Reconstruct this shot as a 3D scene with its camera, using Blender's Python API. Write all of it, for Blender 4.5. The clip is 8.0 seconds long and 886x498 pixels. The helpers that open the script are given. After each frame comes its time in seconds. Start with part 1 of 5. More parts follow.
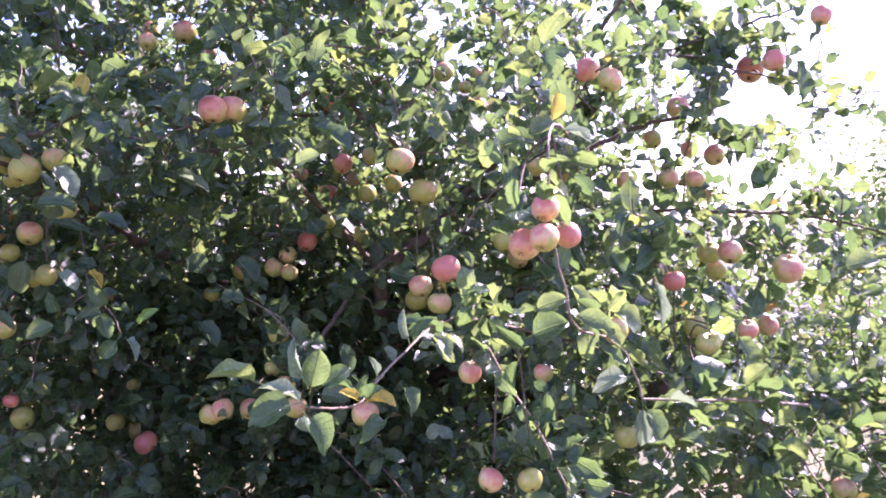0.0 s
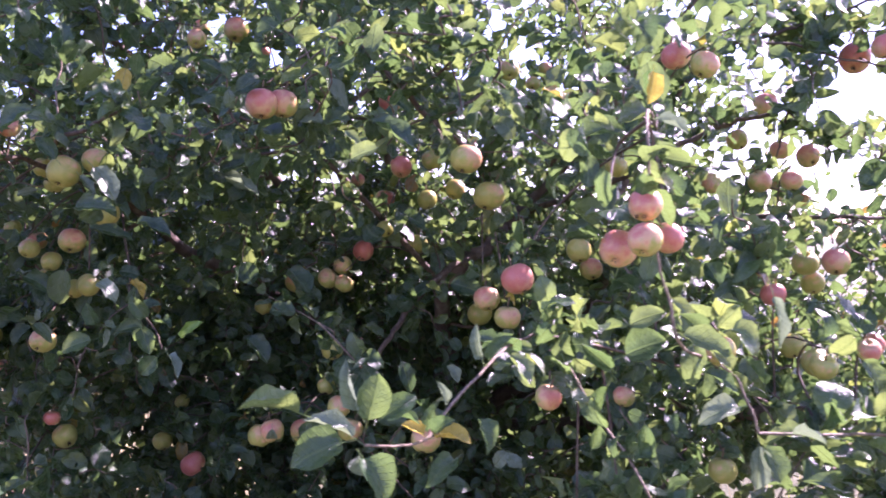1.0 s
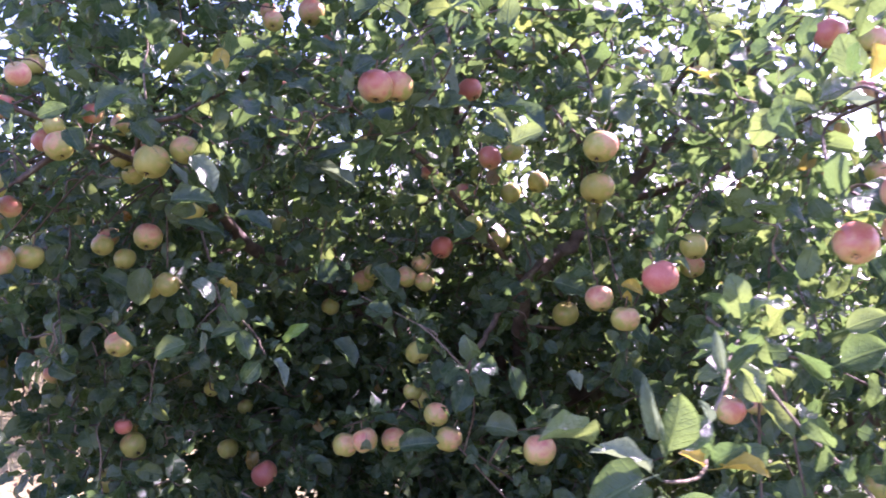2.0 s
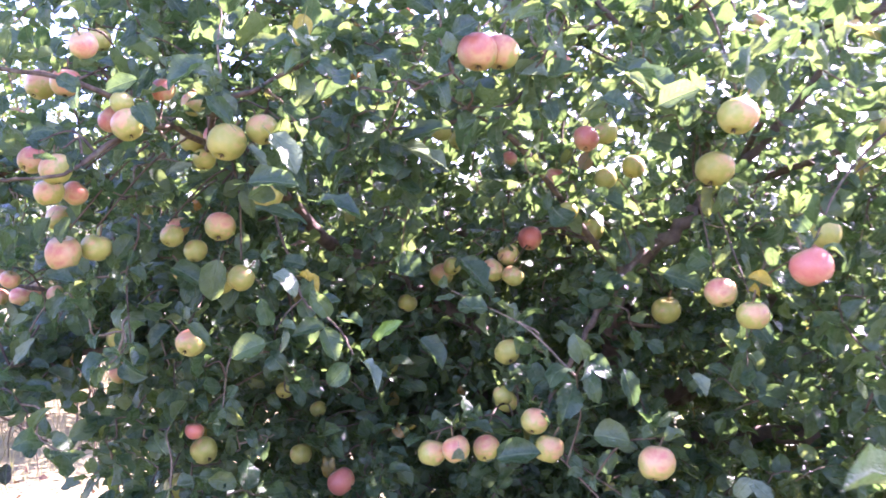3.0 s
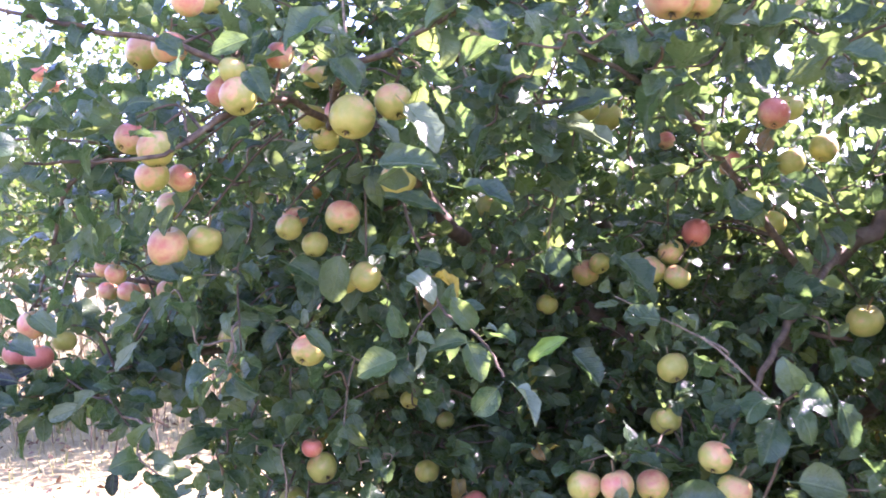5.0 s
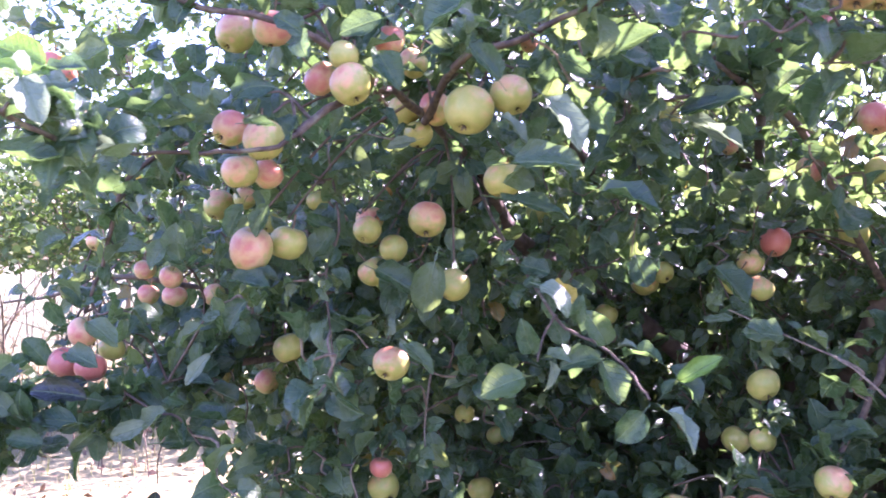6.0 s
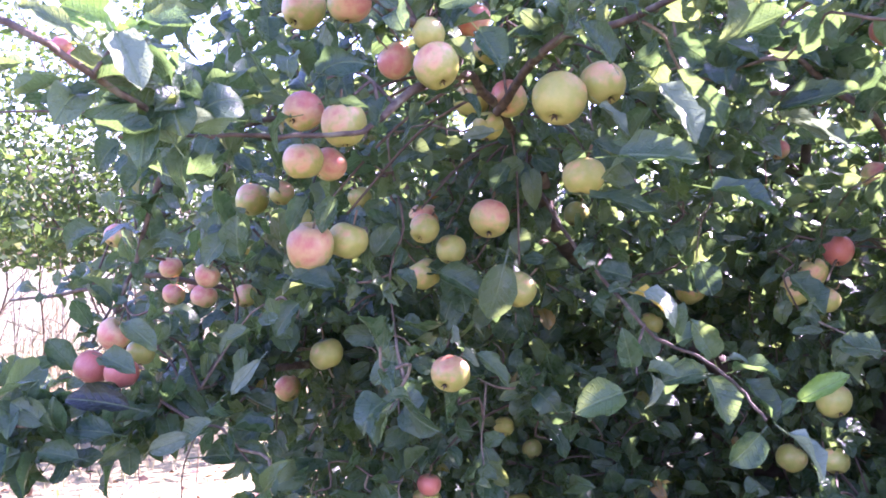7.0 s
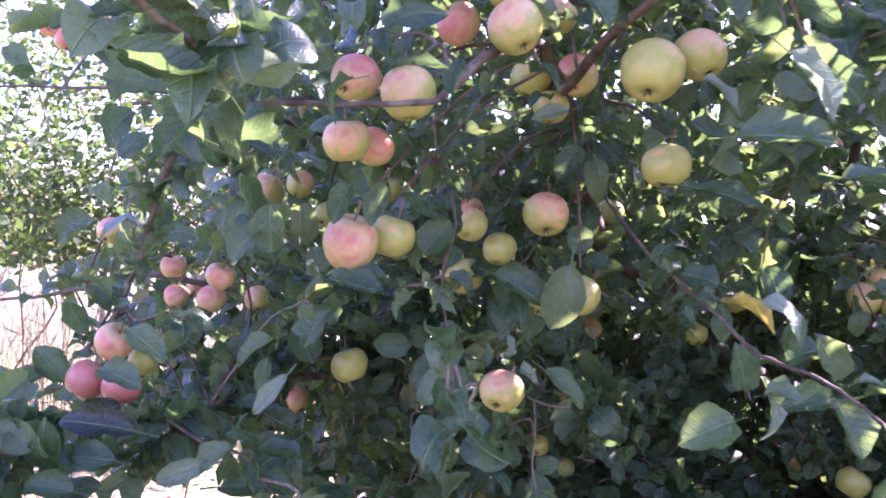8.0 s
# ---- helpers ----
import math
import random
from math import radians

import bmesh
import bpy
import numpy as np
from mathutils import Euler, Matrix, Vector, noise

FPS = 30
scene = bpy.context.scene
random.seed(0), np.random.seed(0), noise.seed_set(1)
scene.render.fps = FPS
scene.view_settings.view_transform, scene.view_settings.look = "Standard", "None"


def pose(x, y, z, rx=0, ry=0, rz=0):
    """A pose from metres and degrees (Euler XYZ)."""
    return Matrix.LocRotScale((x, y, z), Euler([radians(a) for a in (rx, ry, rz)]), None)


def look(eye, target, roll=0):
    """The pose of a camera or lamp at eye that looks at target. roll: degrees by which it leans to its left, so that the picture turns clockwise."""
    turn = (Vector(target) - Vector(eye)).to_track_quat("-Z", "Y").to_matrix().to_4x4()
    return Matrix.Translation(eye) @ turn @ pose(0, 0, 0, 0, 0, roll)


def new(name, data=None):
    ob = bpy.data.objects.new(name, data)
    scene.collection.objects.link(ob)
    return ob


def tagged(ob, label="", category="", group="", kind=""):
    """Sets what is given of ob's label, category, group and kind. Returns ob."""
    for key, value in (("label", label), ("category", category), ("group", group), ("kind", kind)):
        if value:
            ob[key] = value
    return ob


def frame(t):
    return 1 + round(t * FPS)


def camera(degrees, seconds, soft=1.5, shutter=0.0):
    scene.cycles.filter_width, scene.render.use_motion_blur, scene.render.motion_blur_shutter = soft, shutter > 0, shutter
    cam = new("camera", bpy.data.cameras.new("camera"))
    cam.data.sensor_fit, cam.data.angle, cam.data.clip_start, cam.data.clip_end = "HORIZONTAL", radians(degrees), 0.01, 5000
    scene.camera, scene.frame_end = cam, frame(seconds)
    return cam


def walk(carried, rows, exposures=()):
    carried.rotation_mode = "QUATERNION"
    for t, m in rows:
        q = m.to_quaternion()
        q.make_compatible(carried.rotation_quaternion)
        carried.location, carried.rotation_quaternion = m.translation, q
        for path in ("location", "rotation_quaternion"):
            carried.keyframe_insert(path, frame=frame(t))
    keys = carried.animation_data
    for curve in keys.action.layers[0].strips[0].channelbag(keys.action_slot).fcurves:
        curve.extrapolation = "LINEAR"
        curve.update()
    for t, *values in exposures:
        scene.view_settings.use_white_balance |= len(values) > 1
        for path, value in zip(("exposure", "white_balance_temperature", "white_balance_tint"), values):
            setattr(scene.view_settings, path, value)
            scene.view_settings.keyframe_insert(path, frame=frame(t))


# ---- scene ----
cam = camera(55.3, 8.0, soft=1.75, shutter=0.4)
PATH = [
    (0, (-0.026, 0.212, 1.51), (-0.011, 2.211, 1.444), 0.0),
    (0.5, (-0.019, 0.316, 1.507), (-0.067, 2.315, 1.454), -0.0),
    (1, (-0.055, 0.398, 1.492), (-0.17, 2.395, 1.459), 0.0),
    (1.5, (-0.197, 0.457, 1.492), (-0.295, 2.454, 1.458), 0.0),
    (1.7, (-0.25, 0.484, 1.492), (-0.347, 2.481, 1.453), 0.0),
    (2.8, (-0.388, 0.655, 1.463), (-0.593, 2.644, 1.427), -0.4),
    (3, (-0.41, 0.695, 1.466), (-0.639, 2.681, 1.423), -0.4),
    (3.5, (-0.416, 0.774, 1.466), (-0.742, 2.747, 1.415), -0.4),
    (4, (-0.409, 0.848, 1.467), (-0.839, 2.801, 1.408), -0.6),
    (4.5, (-0.456, 0.905, 1.466), (-0.932, 2.847, 1.405), -0.3),
    (4.7, (-0.478, 0.925, 1.473), (-0.97, 2.862, 1.403), -0.1),
    (5.8, (-0.706, 1.005, 1.465), (-1.141, 2.956, 1.411), 0.8),
    (6, (-0.759, 1.012, 1.471), (-1.167, 2.969, 1.412), 1.0),
    (6.5, (-0.857, 1.036, 1.47), (-1.223, 3.002, 1.413), 1.6),
    (7, (-0.906, 1.088, 1.458), (-1.271, 3.054, 1.413), 2.1),
    (7.5, (-0.959, 1.151, 1.441), (-1.312, 3.12, 1.409), 2.6),
    (8, (-1.026, 1.233, 1.444), (-1.351, 3.206, 1.409), 2.8),
]
walk(cam, [(t, look(eye, target, roll)) for t, eye, target, roll in PATH],
     exposures=((0.0, 2.54, 5560, 69), (0.5, 2.28, 5560, 70), (1.0, 2.26, 5560, 70), (1.5, 2.20, 5540, 69), (3.0, 3.56, 5560, 64), (4.5, 3.57, 5740, 60), (6.0, 3.40, 5350, 67), (6.5, 3.42, 5330, 67), (7.5, 3.40, 5420, 76), (8.0, 3.27, 5450, 74)))

# ---- light: clear sky, sun ahead and to the right, behind the crown ----
SUN_TURN, SUN_HEIGHT = radians(47), radians(40)
world = bpy.data.worlds.new("sky")
scene.world = world
world.use_nodes = True
sky = world.node_tree.nodes.new("ShaderNodeTexSky")
sky.sky_type, sky.sun_disc = "NISHITA", False
sky.sun_elevation, sky.sun_rotation = SUN_HEIGHT, SUN_TURN
world.node_tree.links.new(sky.outputs["Color"], world.node_tree.nodes["Background"].inputs["Color"])
world.node_tree.nodes["Background"].inputs["Strength"].default_value = 0.09
sun = new("sun", bpy.data.lights.new("sun", "SUN"))
sun.data.energy, sun.data.angle, sun.data.color = 5.0, radians(0.5), (1.0, 0.90, 0.74)
TO_SUN = Vector((math.sin(SUN_TURN) * math.cos(SUN_HEIGHT), math.cos(SUN_TURN) * math.cos(SUN_HEIGHT), math.sin(SUN_HEIGHT)))
sun.matrix_world = look(TO_SUN * 30, (0, 0, 0))


# ---- materials ----
class Nodes:
    """A node material, built link by link."""

    def __init__(self, name):
        self.mat = bpy.data.materials.new(name)
        self.mat.use_nodes = True
        self.tree = self.mat.node_tree
        self.bsdf = self.tree.nodes["Principled BSDF"]
        self.out = self.tree.nodes["Material Output"]

    def add(self, kind, **settings):
        n = self.tree.nodes.new(kind)
        for k, v in settings.items():
            setattr(n, k, v)
        return n

    def link(self, a, b):
        self.tree.links.new(a, b)

    def put(self, value, socket):
        if isinstance(value, bpy.types.NodeSocket):
            self.link(value, socket)
        else:
            socket.default_value = value

    def math(self, op, a, b=0.0, clamp=False):
        n = self.add("ShaderNodeMath", operation=op, use_clamp=clamp)
        self.put(a, n.inputs[0])
        self.put(b, n.inputs[1])
        return n.outputs[0]

    def span(self, value, lo, hi, to_lo=0.0, to_hi=1.0):
        n = self.add("ShaderNodeMapRange", interpolation_type="SMOOTHSTEP")
        self.put(value, n.inputs[0])
        for i, v in enumerate((lo, hi, to_lo, to_hi)):
            n.inputs[i + 1].default_value = v
        return n.outputs[0]

    def mix(self, fac, a, b):
        n = self.add("ShaderNodeMix", data_type="RGBA")
        self.put(fac, n.inputs[0])
        for v, s in ((a, n.inputs[6]), (b, n.inputs[7])):
            self.put(v if isinstance(v, bpy.types.NodeSocket) else (*v, 1.0), s)
        return n.outputs[2]

    def noise(self, where, scale, detail=3.0, rough=0.55):
        n = self.add("ShaderNodeTexNoise")
        self.put(where, n.inputs["Vector"])
        n.inputs["Scale"].default_value, n.inputs["Detail"].default_value, n.inputs["Roughness"].default_value = scale, detail, rough
        return n.outputs[0]

    def ramp(self, fac, *stops):
        n = self.add("ShaderNodeValToRGB")
        self.put(fac, n.inputs[0])
        e = n.color_ramp.elements
        while len(e) < len(stops):
            e.new(0.5)
        for el, (p, c) in zip(e, stops):
            el.position, el.color = p, (*c, 1.0)
        return n.outputs[0]

    def bump(self, height, strength, distance):
        n = self.add("ShaderNodeBump")
        n.inputs["Strength"].default_value, n.inputs["Distance"].default_value = strength, distance
        self.link(height, n.inputs["Height"])
        self.link(n.outputs[0], self.bsdf.inputs["Normal"])
        return n.outputs[0]

    def coords(self, which="Object"):
        return self.add("ShaderNodeTexCoord").outputs[which]


def leaf_material(name, single, tint=None):
    """Apple leaf: leathery green with paler veins, thin enough to glow against the sun."""
    m = Nodes(name)
    chance = m.add("ShaderNodeObjectInfo").outputs["Random"] if single else m.add("ShaderNodeNewGeometry").outputs["Random Per Island"]
    split = m.add("ShaderNodeSeparateXYZ")
    m.link(m.add("ShaderNodeUVMap").outputs[0], split.inputs[0])
    across = m.math("ABSOLUTE", m.math("SUBTRACT", split.outputs[0], 0.5))
    midrib = m.span(across, 0.012, 0.05, 1.0, 0.0)
    ribs = m.math("FRACT", m.math("SUBTRACT", m.math("MULTIPLY", split.outputs[1], 7.5), m.math("MULTIPLY", across, 4.5)))
    side = m.span(m.math("ABSOLUTE", m.math("SUBTRACT", ribs, 0.5)), 0.03, 0.12, 1.0, 0.0)
    vein = m.math("MAXIMUM", midrib, m.math("MULTIPLY", side, 0.30))
    own = m.add("ShaderNodeCombineXYZ")
    for k, value in enumerate((split.outputs[0], split.outputs[1], m.math("MULTIPLY", chance, 60.0))):
        m.link(value, own.inputs[k])
    place = own.outputs[0]
    blotch = m.noise(place, 3.6, 4.0)
    fine = m.noise(place, 26.0, 2.0)
    greens = ((0.0, (0.020, 0.055, 0.025)), (0.45, (0.029, 0.069, 0.028)), (0.72, (0.049, 0.092, 0.032)), (0.82, (0.100, 0.146, 0.070)), (0.90, (0.090, 0.137, 0.060)), (0.96, (0.066, 0.125, 0.034)))
    turned = () if single else ((0.994, (0.10, 0.14, 0.05)), (0.998, (0.42, 0.30, 0.04)), (1.0, (0.30, 0.17, 0.05)))
    base = m.ramp(chance, *greens, *turned)
    mottled = m.mix(m.span(blotch, 0.35, 0.75), base, m.mix(0.5, base, (0.085, 0.138, 0.058)))
    spots = m.math("MULTIPLY", m.span(m.noise(place, 11.0, 1.0), 0.71, 0.77), 0.6)
    spotted = m.mix(spots, mottled, (0.13, 0.075, 0.03))
    if tint:
        spotted = m.mix(m.math("MULTIPLY", m.span(blotch, 0.2, 0.6, 0.7, 1.0), 1.0), spotted, tint)
    veined = m.mix(m.math("MULTIPLY", vein, 0.42), spotted, (0.20, 0.27, 0.12))
    m.link(veined, m.bsdf.inputs["Base Color"])
    m.link(m.span(blotch, 0.2, 0.8, 0.20, 0.37), m.bsdf.inputs["Roughness"])
    m.bsdf.inputs["Specular IOR Level"].default_value = 0.52
    relief = m.math("ADD", m.math("MULTIPLY", vein, -0.7), m.math("ADD", m.math("MULTIPLY", fine, 0.5), blotch))
    normal = m.bump(relief, 0.75, 0.0026)
    glow = m.add("ShaderNodeBsdfTranslucent")
    glows = ((0.0, (0.15, 0.28, 0.065)), (0.6, (0.225, 0.365, 0.085)), (0.96, (0.34, 0.46, 0.10)))
    lit = m.ramp(chance, *glows, *(() if single else ((0.994, (0.42, 0.52, 0.09)), (0.998, (0.62, 0.45, 0.04)), (1.0, (0.42, 0.22, 0.05)))))
    if tint:
        lit = m.mix(0.8, lit, tuple(min(0.8, 1.3 * c) for c in tint))
    m.link(m.mix(m.math("MULTIPLY", vein, 0.5), lit, (0.16, 0.25, 0.04)), glow.inputs["Color"])
    m.link(normal, glow.inputs["Normal"])
    both = m.add("ShaderNodeMixShader")
    both.inputs[0].default_value = 0.30
    m.link(m.bsdf.outputs[0], both.inputs[1])
    m.link(glow.outputs[0], both.inputs[2])
    m.link(both.outputs[0], m.out.inputs["Surface"])
    return m.mat


def bark_material(name, dark, light, scale):
    m = Nodes(name)
    place = m.coords()
    coarse, fine = m.noise(place, scale, 5.0, 0.65), m.noise(place, scale * 6, 3.0)
    col = m.mix(m.span(coarse, 0.3, 0.7), dark, light)
    lichen = m.math("MULTIPLY", m.span(m.noise(place, scale * 0.5, 3.0), 0.58, 0.7), 0.6)
    m.link(m.mix(lichen, col, (0.21, 0.205, 0.12)), m.bsdf.inputs["Base Color"])
    m.bsdf.inputs["Roughness"].default_value = 0.8
    m.bump(m.math("ADD", coarse, m.math("MULTIPLY", fine, 0.5)), 0.7, 0.004)
    return m.mat


def apple_material():
    """Waxy skin: yellow-green ground, a streaked red cheek (how much: the object's colour, red), pale dots, a bloom of wax."""
    m = Nodes("apple skin")
    info = m.add("ShaderNodeObjectInfo")
    much = m.add("ShaderNodeSeparateColor")
    m.link(info.outputs["Color"], much.inputs[0])
    place = m.coords()
    split = m.add("ShaderNodeSeparateXYZ")
    m.link(place, split.inputs[0])
    soft = m.noise(place, 2.2, 3.0)
    shifted = m.add("ShaderNodeVectorMath", operation="MULTIPLY")
    m.link(place, shifted.inputs[0])
    shifted.inputs[1].default_value = (9.0, 9.0, 1.2)
    streak = m.noise(shifted.outputs[0], 2.6, 4.0, 0.7)
    cheek = m.math("ADD", m.math("ADD", m.math("MULTIPLY", split.outputs[0], 0.60), m.math("MULTIPLY", split.outputs[2], 0.30)),
                   m.math("ADD", m.math("MULTIPLY", m.math("SUBTRACT", soft, 0.5), 1.5), m.math("MULTIPLY", m.math("SUBTRACT", streak, 0.5), 0.25)))
    edge = m.math("ADD", cheek, m.math("SUBTRACT", m.math("MULTIPLY", much.outputs[0], 1.6), 0.92))
    blush = m.span(edge, -0.60, 0.98)
    ground = m.mix(m.span(soft, 0.3, 0.7), (0.375, 0.375, 0.07), (0.49, 0.43, 0.11))
    red = m.mix(m.span(streak, 0.3, 0.75), (0.60, 0.195, 0.125), (0.53, 0.120, 0.082))
    pink = m.mix(m.span(blush, 0.05, 0.5), ground, (0.66, 0.395, 0.175))
    col = m.mix(m.math("MULTIPLY", m.span(blush, 0.40, 1.05), 0.95), pink, red)
    dots = m.add("ShaderNodeTexVoronoi")
    m.link(place, dots.inputs["Vector"])
    dots.inputs["Scale"].default_value = 11.0
    col = m.mix(m.math("MULTIPLY", m.span(dots.outputs["Distance"], 0.04, 0.10, 1.0, 0.0), 0.35), col, (0.70, 0.60, 0.35))
    scab = m.math("MULTIPLY", m.span(m.noise(place, 5.0, 4.0, 0.7), 0.69, 0.74), 0.75)
    col = m.mix(scab, col, (0.13, 0.08, 0.04))
    russet = m.math("MULTIPLY", m.span(split.outputs[2], 0.60, 0.80), 0.5)
    col = m.mix(russet, col, (0.34, 0.27, 0.10))
    m.link(col, m.bsdf.inputs["Base Color"])
    m.link(m.span(soft, 0.2, 0.8, 0.27, 0.42), m.bsdf.inputs["Roughness"])
    m.bsdf.inputs["Specular IOR Level"].default_value = 0.45
    m.bsdf.inputs["Subsurface Weight"].default_value = 0.12
    m.bsdf.inputs["Subsurface Radius"].default_value = (0.012, 0.006, 0.003)
    m.bsdf.inputs["Subsurface Scale"].default_value = 0.5
    m.bump(m.math("ADD", m.noise(place, 14.0, 3.0), m.math("MULTIPLY", scab, -0.6)), 0.12, 0.02)
    return m.mat


def plain_material(name, a, b, scale, rough=0.8, bump=0.4):
    m = Nodes(name)
    place = m.coords()
    n = m.noise(place, scale, 4.0)
    m.link(m.mix(m.span(n, 0.3, 0.7), a, b), m.bsdf.inputs["Base Color"])
    m.bsdf.inputs["Roughness"].default_value = rough
    m.bump(n, bump, 0.3 / scale)
    return m.mat


def ground_material():
    """Weedy grass, with a wide bare patch of pale trodden soil behind the tree."""
    m = Nodes("dry ground")
    place = m.coords()
    mid, fine = m.noise(place, 3.0, 5.0, 0.65), m.noise(place, 45.0, 4.0, 0.7)
    soil = m.mix(m.span(mid, 0.35, 0.65), (0.215, 0.185, 0.078), (0.325, 0.285, 0.125))
    soil = m.mix(m.math("MULTIPLY", m.span(fine, 0.45, 0.7), 0.6), soil, (0.125, 0.098, 0.046))
    green = m.mix(m.span(fine, 0.3, 0.7), (0.045, 0.065, 0.022), (0.13, 0.13, 0.055))
    patch = m.span(m.noise(place, 0.7, 5.0, 0.6), 0.42, 0.66)
    green = m.mix(m.math("MULTIPLY", patch, 0.7), green, m.mix(m.span(fine, 0.35, 0.65), (0.13, 0.115, 0.055), (0.19, 0.168, 0.085)))
    off = m.add("ShaderNodeVectorMath", operation="DISTANCE")
    m.link(place, off.inputs[0])
    off.inputs[1].default_value = (-4.6, 6.2, 0.0)
    bare = m.span(m.math("ADD", off.outputs["Value"], m.math("MULTIPLY", m.noise(place, 0.9, 4.0), 2.4)), 3.6, 5.2, 1.0, 0.0)
    m.link(m.mix(bare, green, soil), m.bsdf.inputs["Base Color"])
    m.bsdf.inputs["Roughness"].default_value = 0.95
    m.bump(m.math("ADD", mid, m.math("MULTIPLY", fine, 0.5)), 0.8, 0.03)
    return m.mat


def blade_material(name, stops, worn=(0.25, 0.20, 0.09), shine=(0.34, 0.46, 0.07), thin=0.42):
    m = Nodes(name)
    chance = m.add("ShaderNodeNewGeometry").outputs["Random Per Island"]
    col = m.mix(m.math("MULTIPLY", m.noise(m.coords(), 9.0), 0.5), m.ramp(chance, *stops), worn)
    m.link(col, m.bsdf.inputs["Base Color"])
    m.bsdf.inputs["Roughness"].default_value = 0.6
    glow = m.add("ShaderNodeBsdfTranslucent")
    m.link(m.mix(0.45, col, shine), glow.inputs["Color"])
    both = m.add("ShaderNodeMixShader")
    both.inputs[0].default_value = thin
    m.link(m.bsdf.outputs[0], both.inputs[1])
    m.link(glow.outputs[0], both.inputs[2])
    m.link(both.outputs[0], m.out.inputs["Surface"])
    return m.mat


LEAF = leaf_material("apple leaf", True)
LEAVES = leaf_material("apple foliage", False)
YELLOWED = leaf_material("yellowed leaf", True, (0.52, 0.40, 0.05))
BROWNED = leaf_material("browned leaf", True, (0.42, 0.20, 0.04))
DOWNY = leaf_material("downy underside of a leaf", True, (0.19, 0.25, 0.145))
BARK = bark_material("old bark", (0.062, 0.041, 0.026), (0.165, 0.116, 0.076), 22.0)
TWIG = bark_material("young bark", (0.060, 0.040, 0.023), (0.165, 0.115, 0.064), 60.0)
# lighter copy of the young bark: sunlight on twigs put into the colour
SUNLIT_BARK = bark_material("young bark in a sunlit tone", (0.12, 0.085, 0.048), (0.29, 0.225, 0.135), 90.0)
# bright green tint paints the sun shining through a few near leaves
BACKLIT = leaf_material("leaf tinted as backlit", True, (0.15, 0.28, 0.04))
DARKENED = leaf_material("darkened maroon leaf", True, (0.017, 0.021, 0.011))
SKIN = apple_material()
STALK = plain_material("apple stalk", (0.12, 0.075, 0.035), (0.24, 0.17, 0.08), 300.0)
CALYX = plain_material("dry calyx", (0.05, 0.035, 0.02), (0.16, 0.12, 0.06), 400.0)
GROUND = ground_material()
STRAW = blade_material("dry grass", ((0.0, (0.42, 0.34, 0.17)), (0.6, (0.50, 0.42, 0.24)), (0.8, (0.28, 0.27, 0.10)), (1.0, (0.12, 0.17, 0.05))))
LITTER = plain_material("fallen leaf", (0.06, 0.032, 0.018), (0.21, 0.12, 0.06), 30.0)
STALKS = blade_material("dry stalks", ((0.0, (0.25, 0.18, 0.09)), (0.5, (0.41, 0.33, 0.17)), (0.8, (0.49, 0.42, 0.24)), (1.0, (0.16, 0.115, 0.065))))
SHRUB = blade_material("shrub leaves", ((0.0, (0.016, 0.036, 0.016)), (0.45, (0.030, 0.060, 0.022)), (0.75, (0.07, 0.115, 0.035)), (0.9, (0.14, 0.18, 0.05)), (0.95, (0.30, 0.25, 0.11)), (1.0, (0.26, 0.17, 0.10))), (0.065, 0.10, 0.03), (0.26, 0.46, 0.05), 0.38)


# ---- mesh helpers ----
def part(name, mesh, material, parent, label="", kind=""):
    mesh.materials.clear()
    mesh.materials.append(material)
    ob = new(name, mesh)
    ob.parent = parent
    return tagged(ob, label, kind=kind)


def empty(name, x, y, z, label, category, group="", kind=""):
    ob = new(name)
    ob.empty_display_size = 0.05
    ob.location = (x, y, z)
    return tagged(ob, label, category, group, kind)


def fast_mesh(name, verts, quads, uvs=None):
    """Quads only, from arrays."""
    me = bpy.data.meshes.new(name)
    verts, quads = np.asarray(verts, dtype=np.float32), np.asarray(quads, dtype=np.int32)
    me.vertices.add(len(verts))
    me.vertices.foreach_set("co", verts.ravel())
    me.loops.add(quads.size)
    me.loops.foreach_set("vertex_index", quads.ravel())
    me.polygons.add(len(quads))
    me.polygons.foreach_set("loop_start", np.arange(0, quads.size, 4, dtype=np.int32))
    me.polygons.foreach_set("use_smooth", np.ones(len(quads), dtype=bool))
    if uvs is not None:
        layer = me.uv_layers.new(name="UVMap")
        layer.data.foreach_set("uv", np.asarray(uvs, dtype=np.float32)[quads.ravel()].ravel())
    me.update(calc_edges=True)
    me.validate()
    return me


def curve_through(points, steps):
    """A smooth line through the points (Catmull-Rom)."""
    p = [Vector(q) for q in points]
    p = [p[0] * 2 - p[1], *p, p[-1] * 2 - p[-2]]
    out = []
    for i in range(1, len(p) - 2):
        for k in range(steps):
            u = k / steps
            a, b, c, d = p[i - 1], p[i], p[i + 1], p[i + 2]
            out.append(0.5 * (2 * b + (c - a) * u + (2 * a - 5 * b + 4 * c - d) * u * u + (3 * b - a - 3 * c + d) * u ** 3))
    out.append(p[-2])
    return out


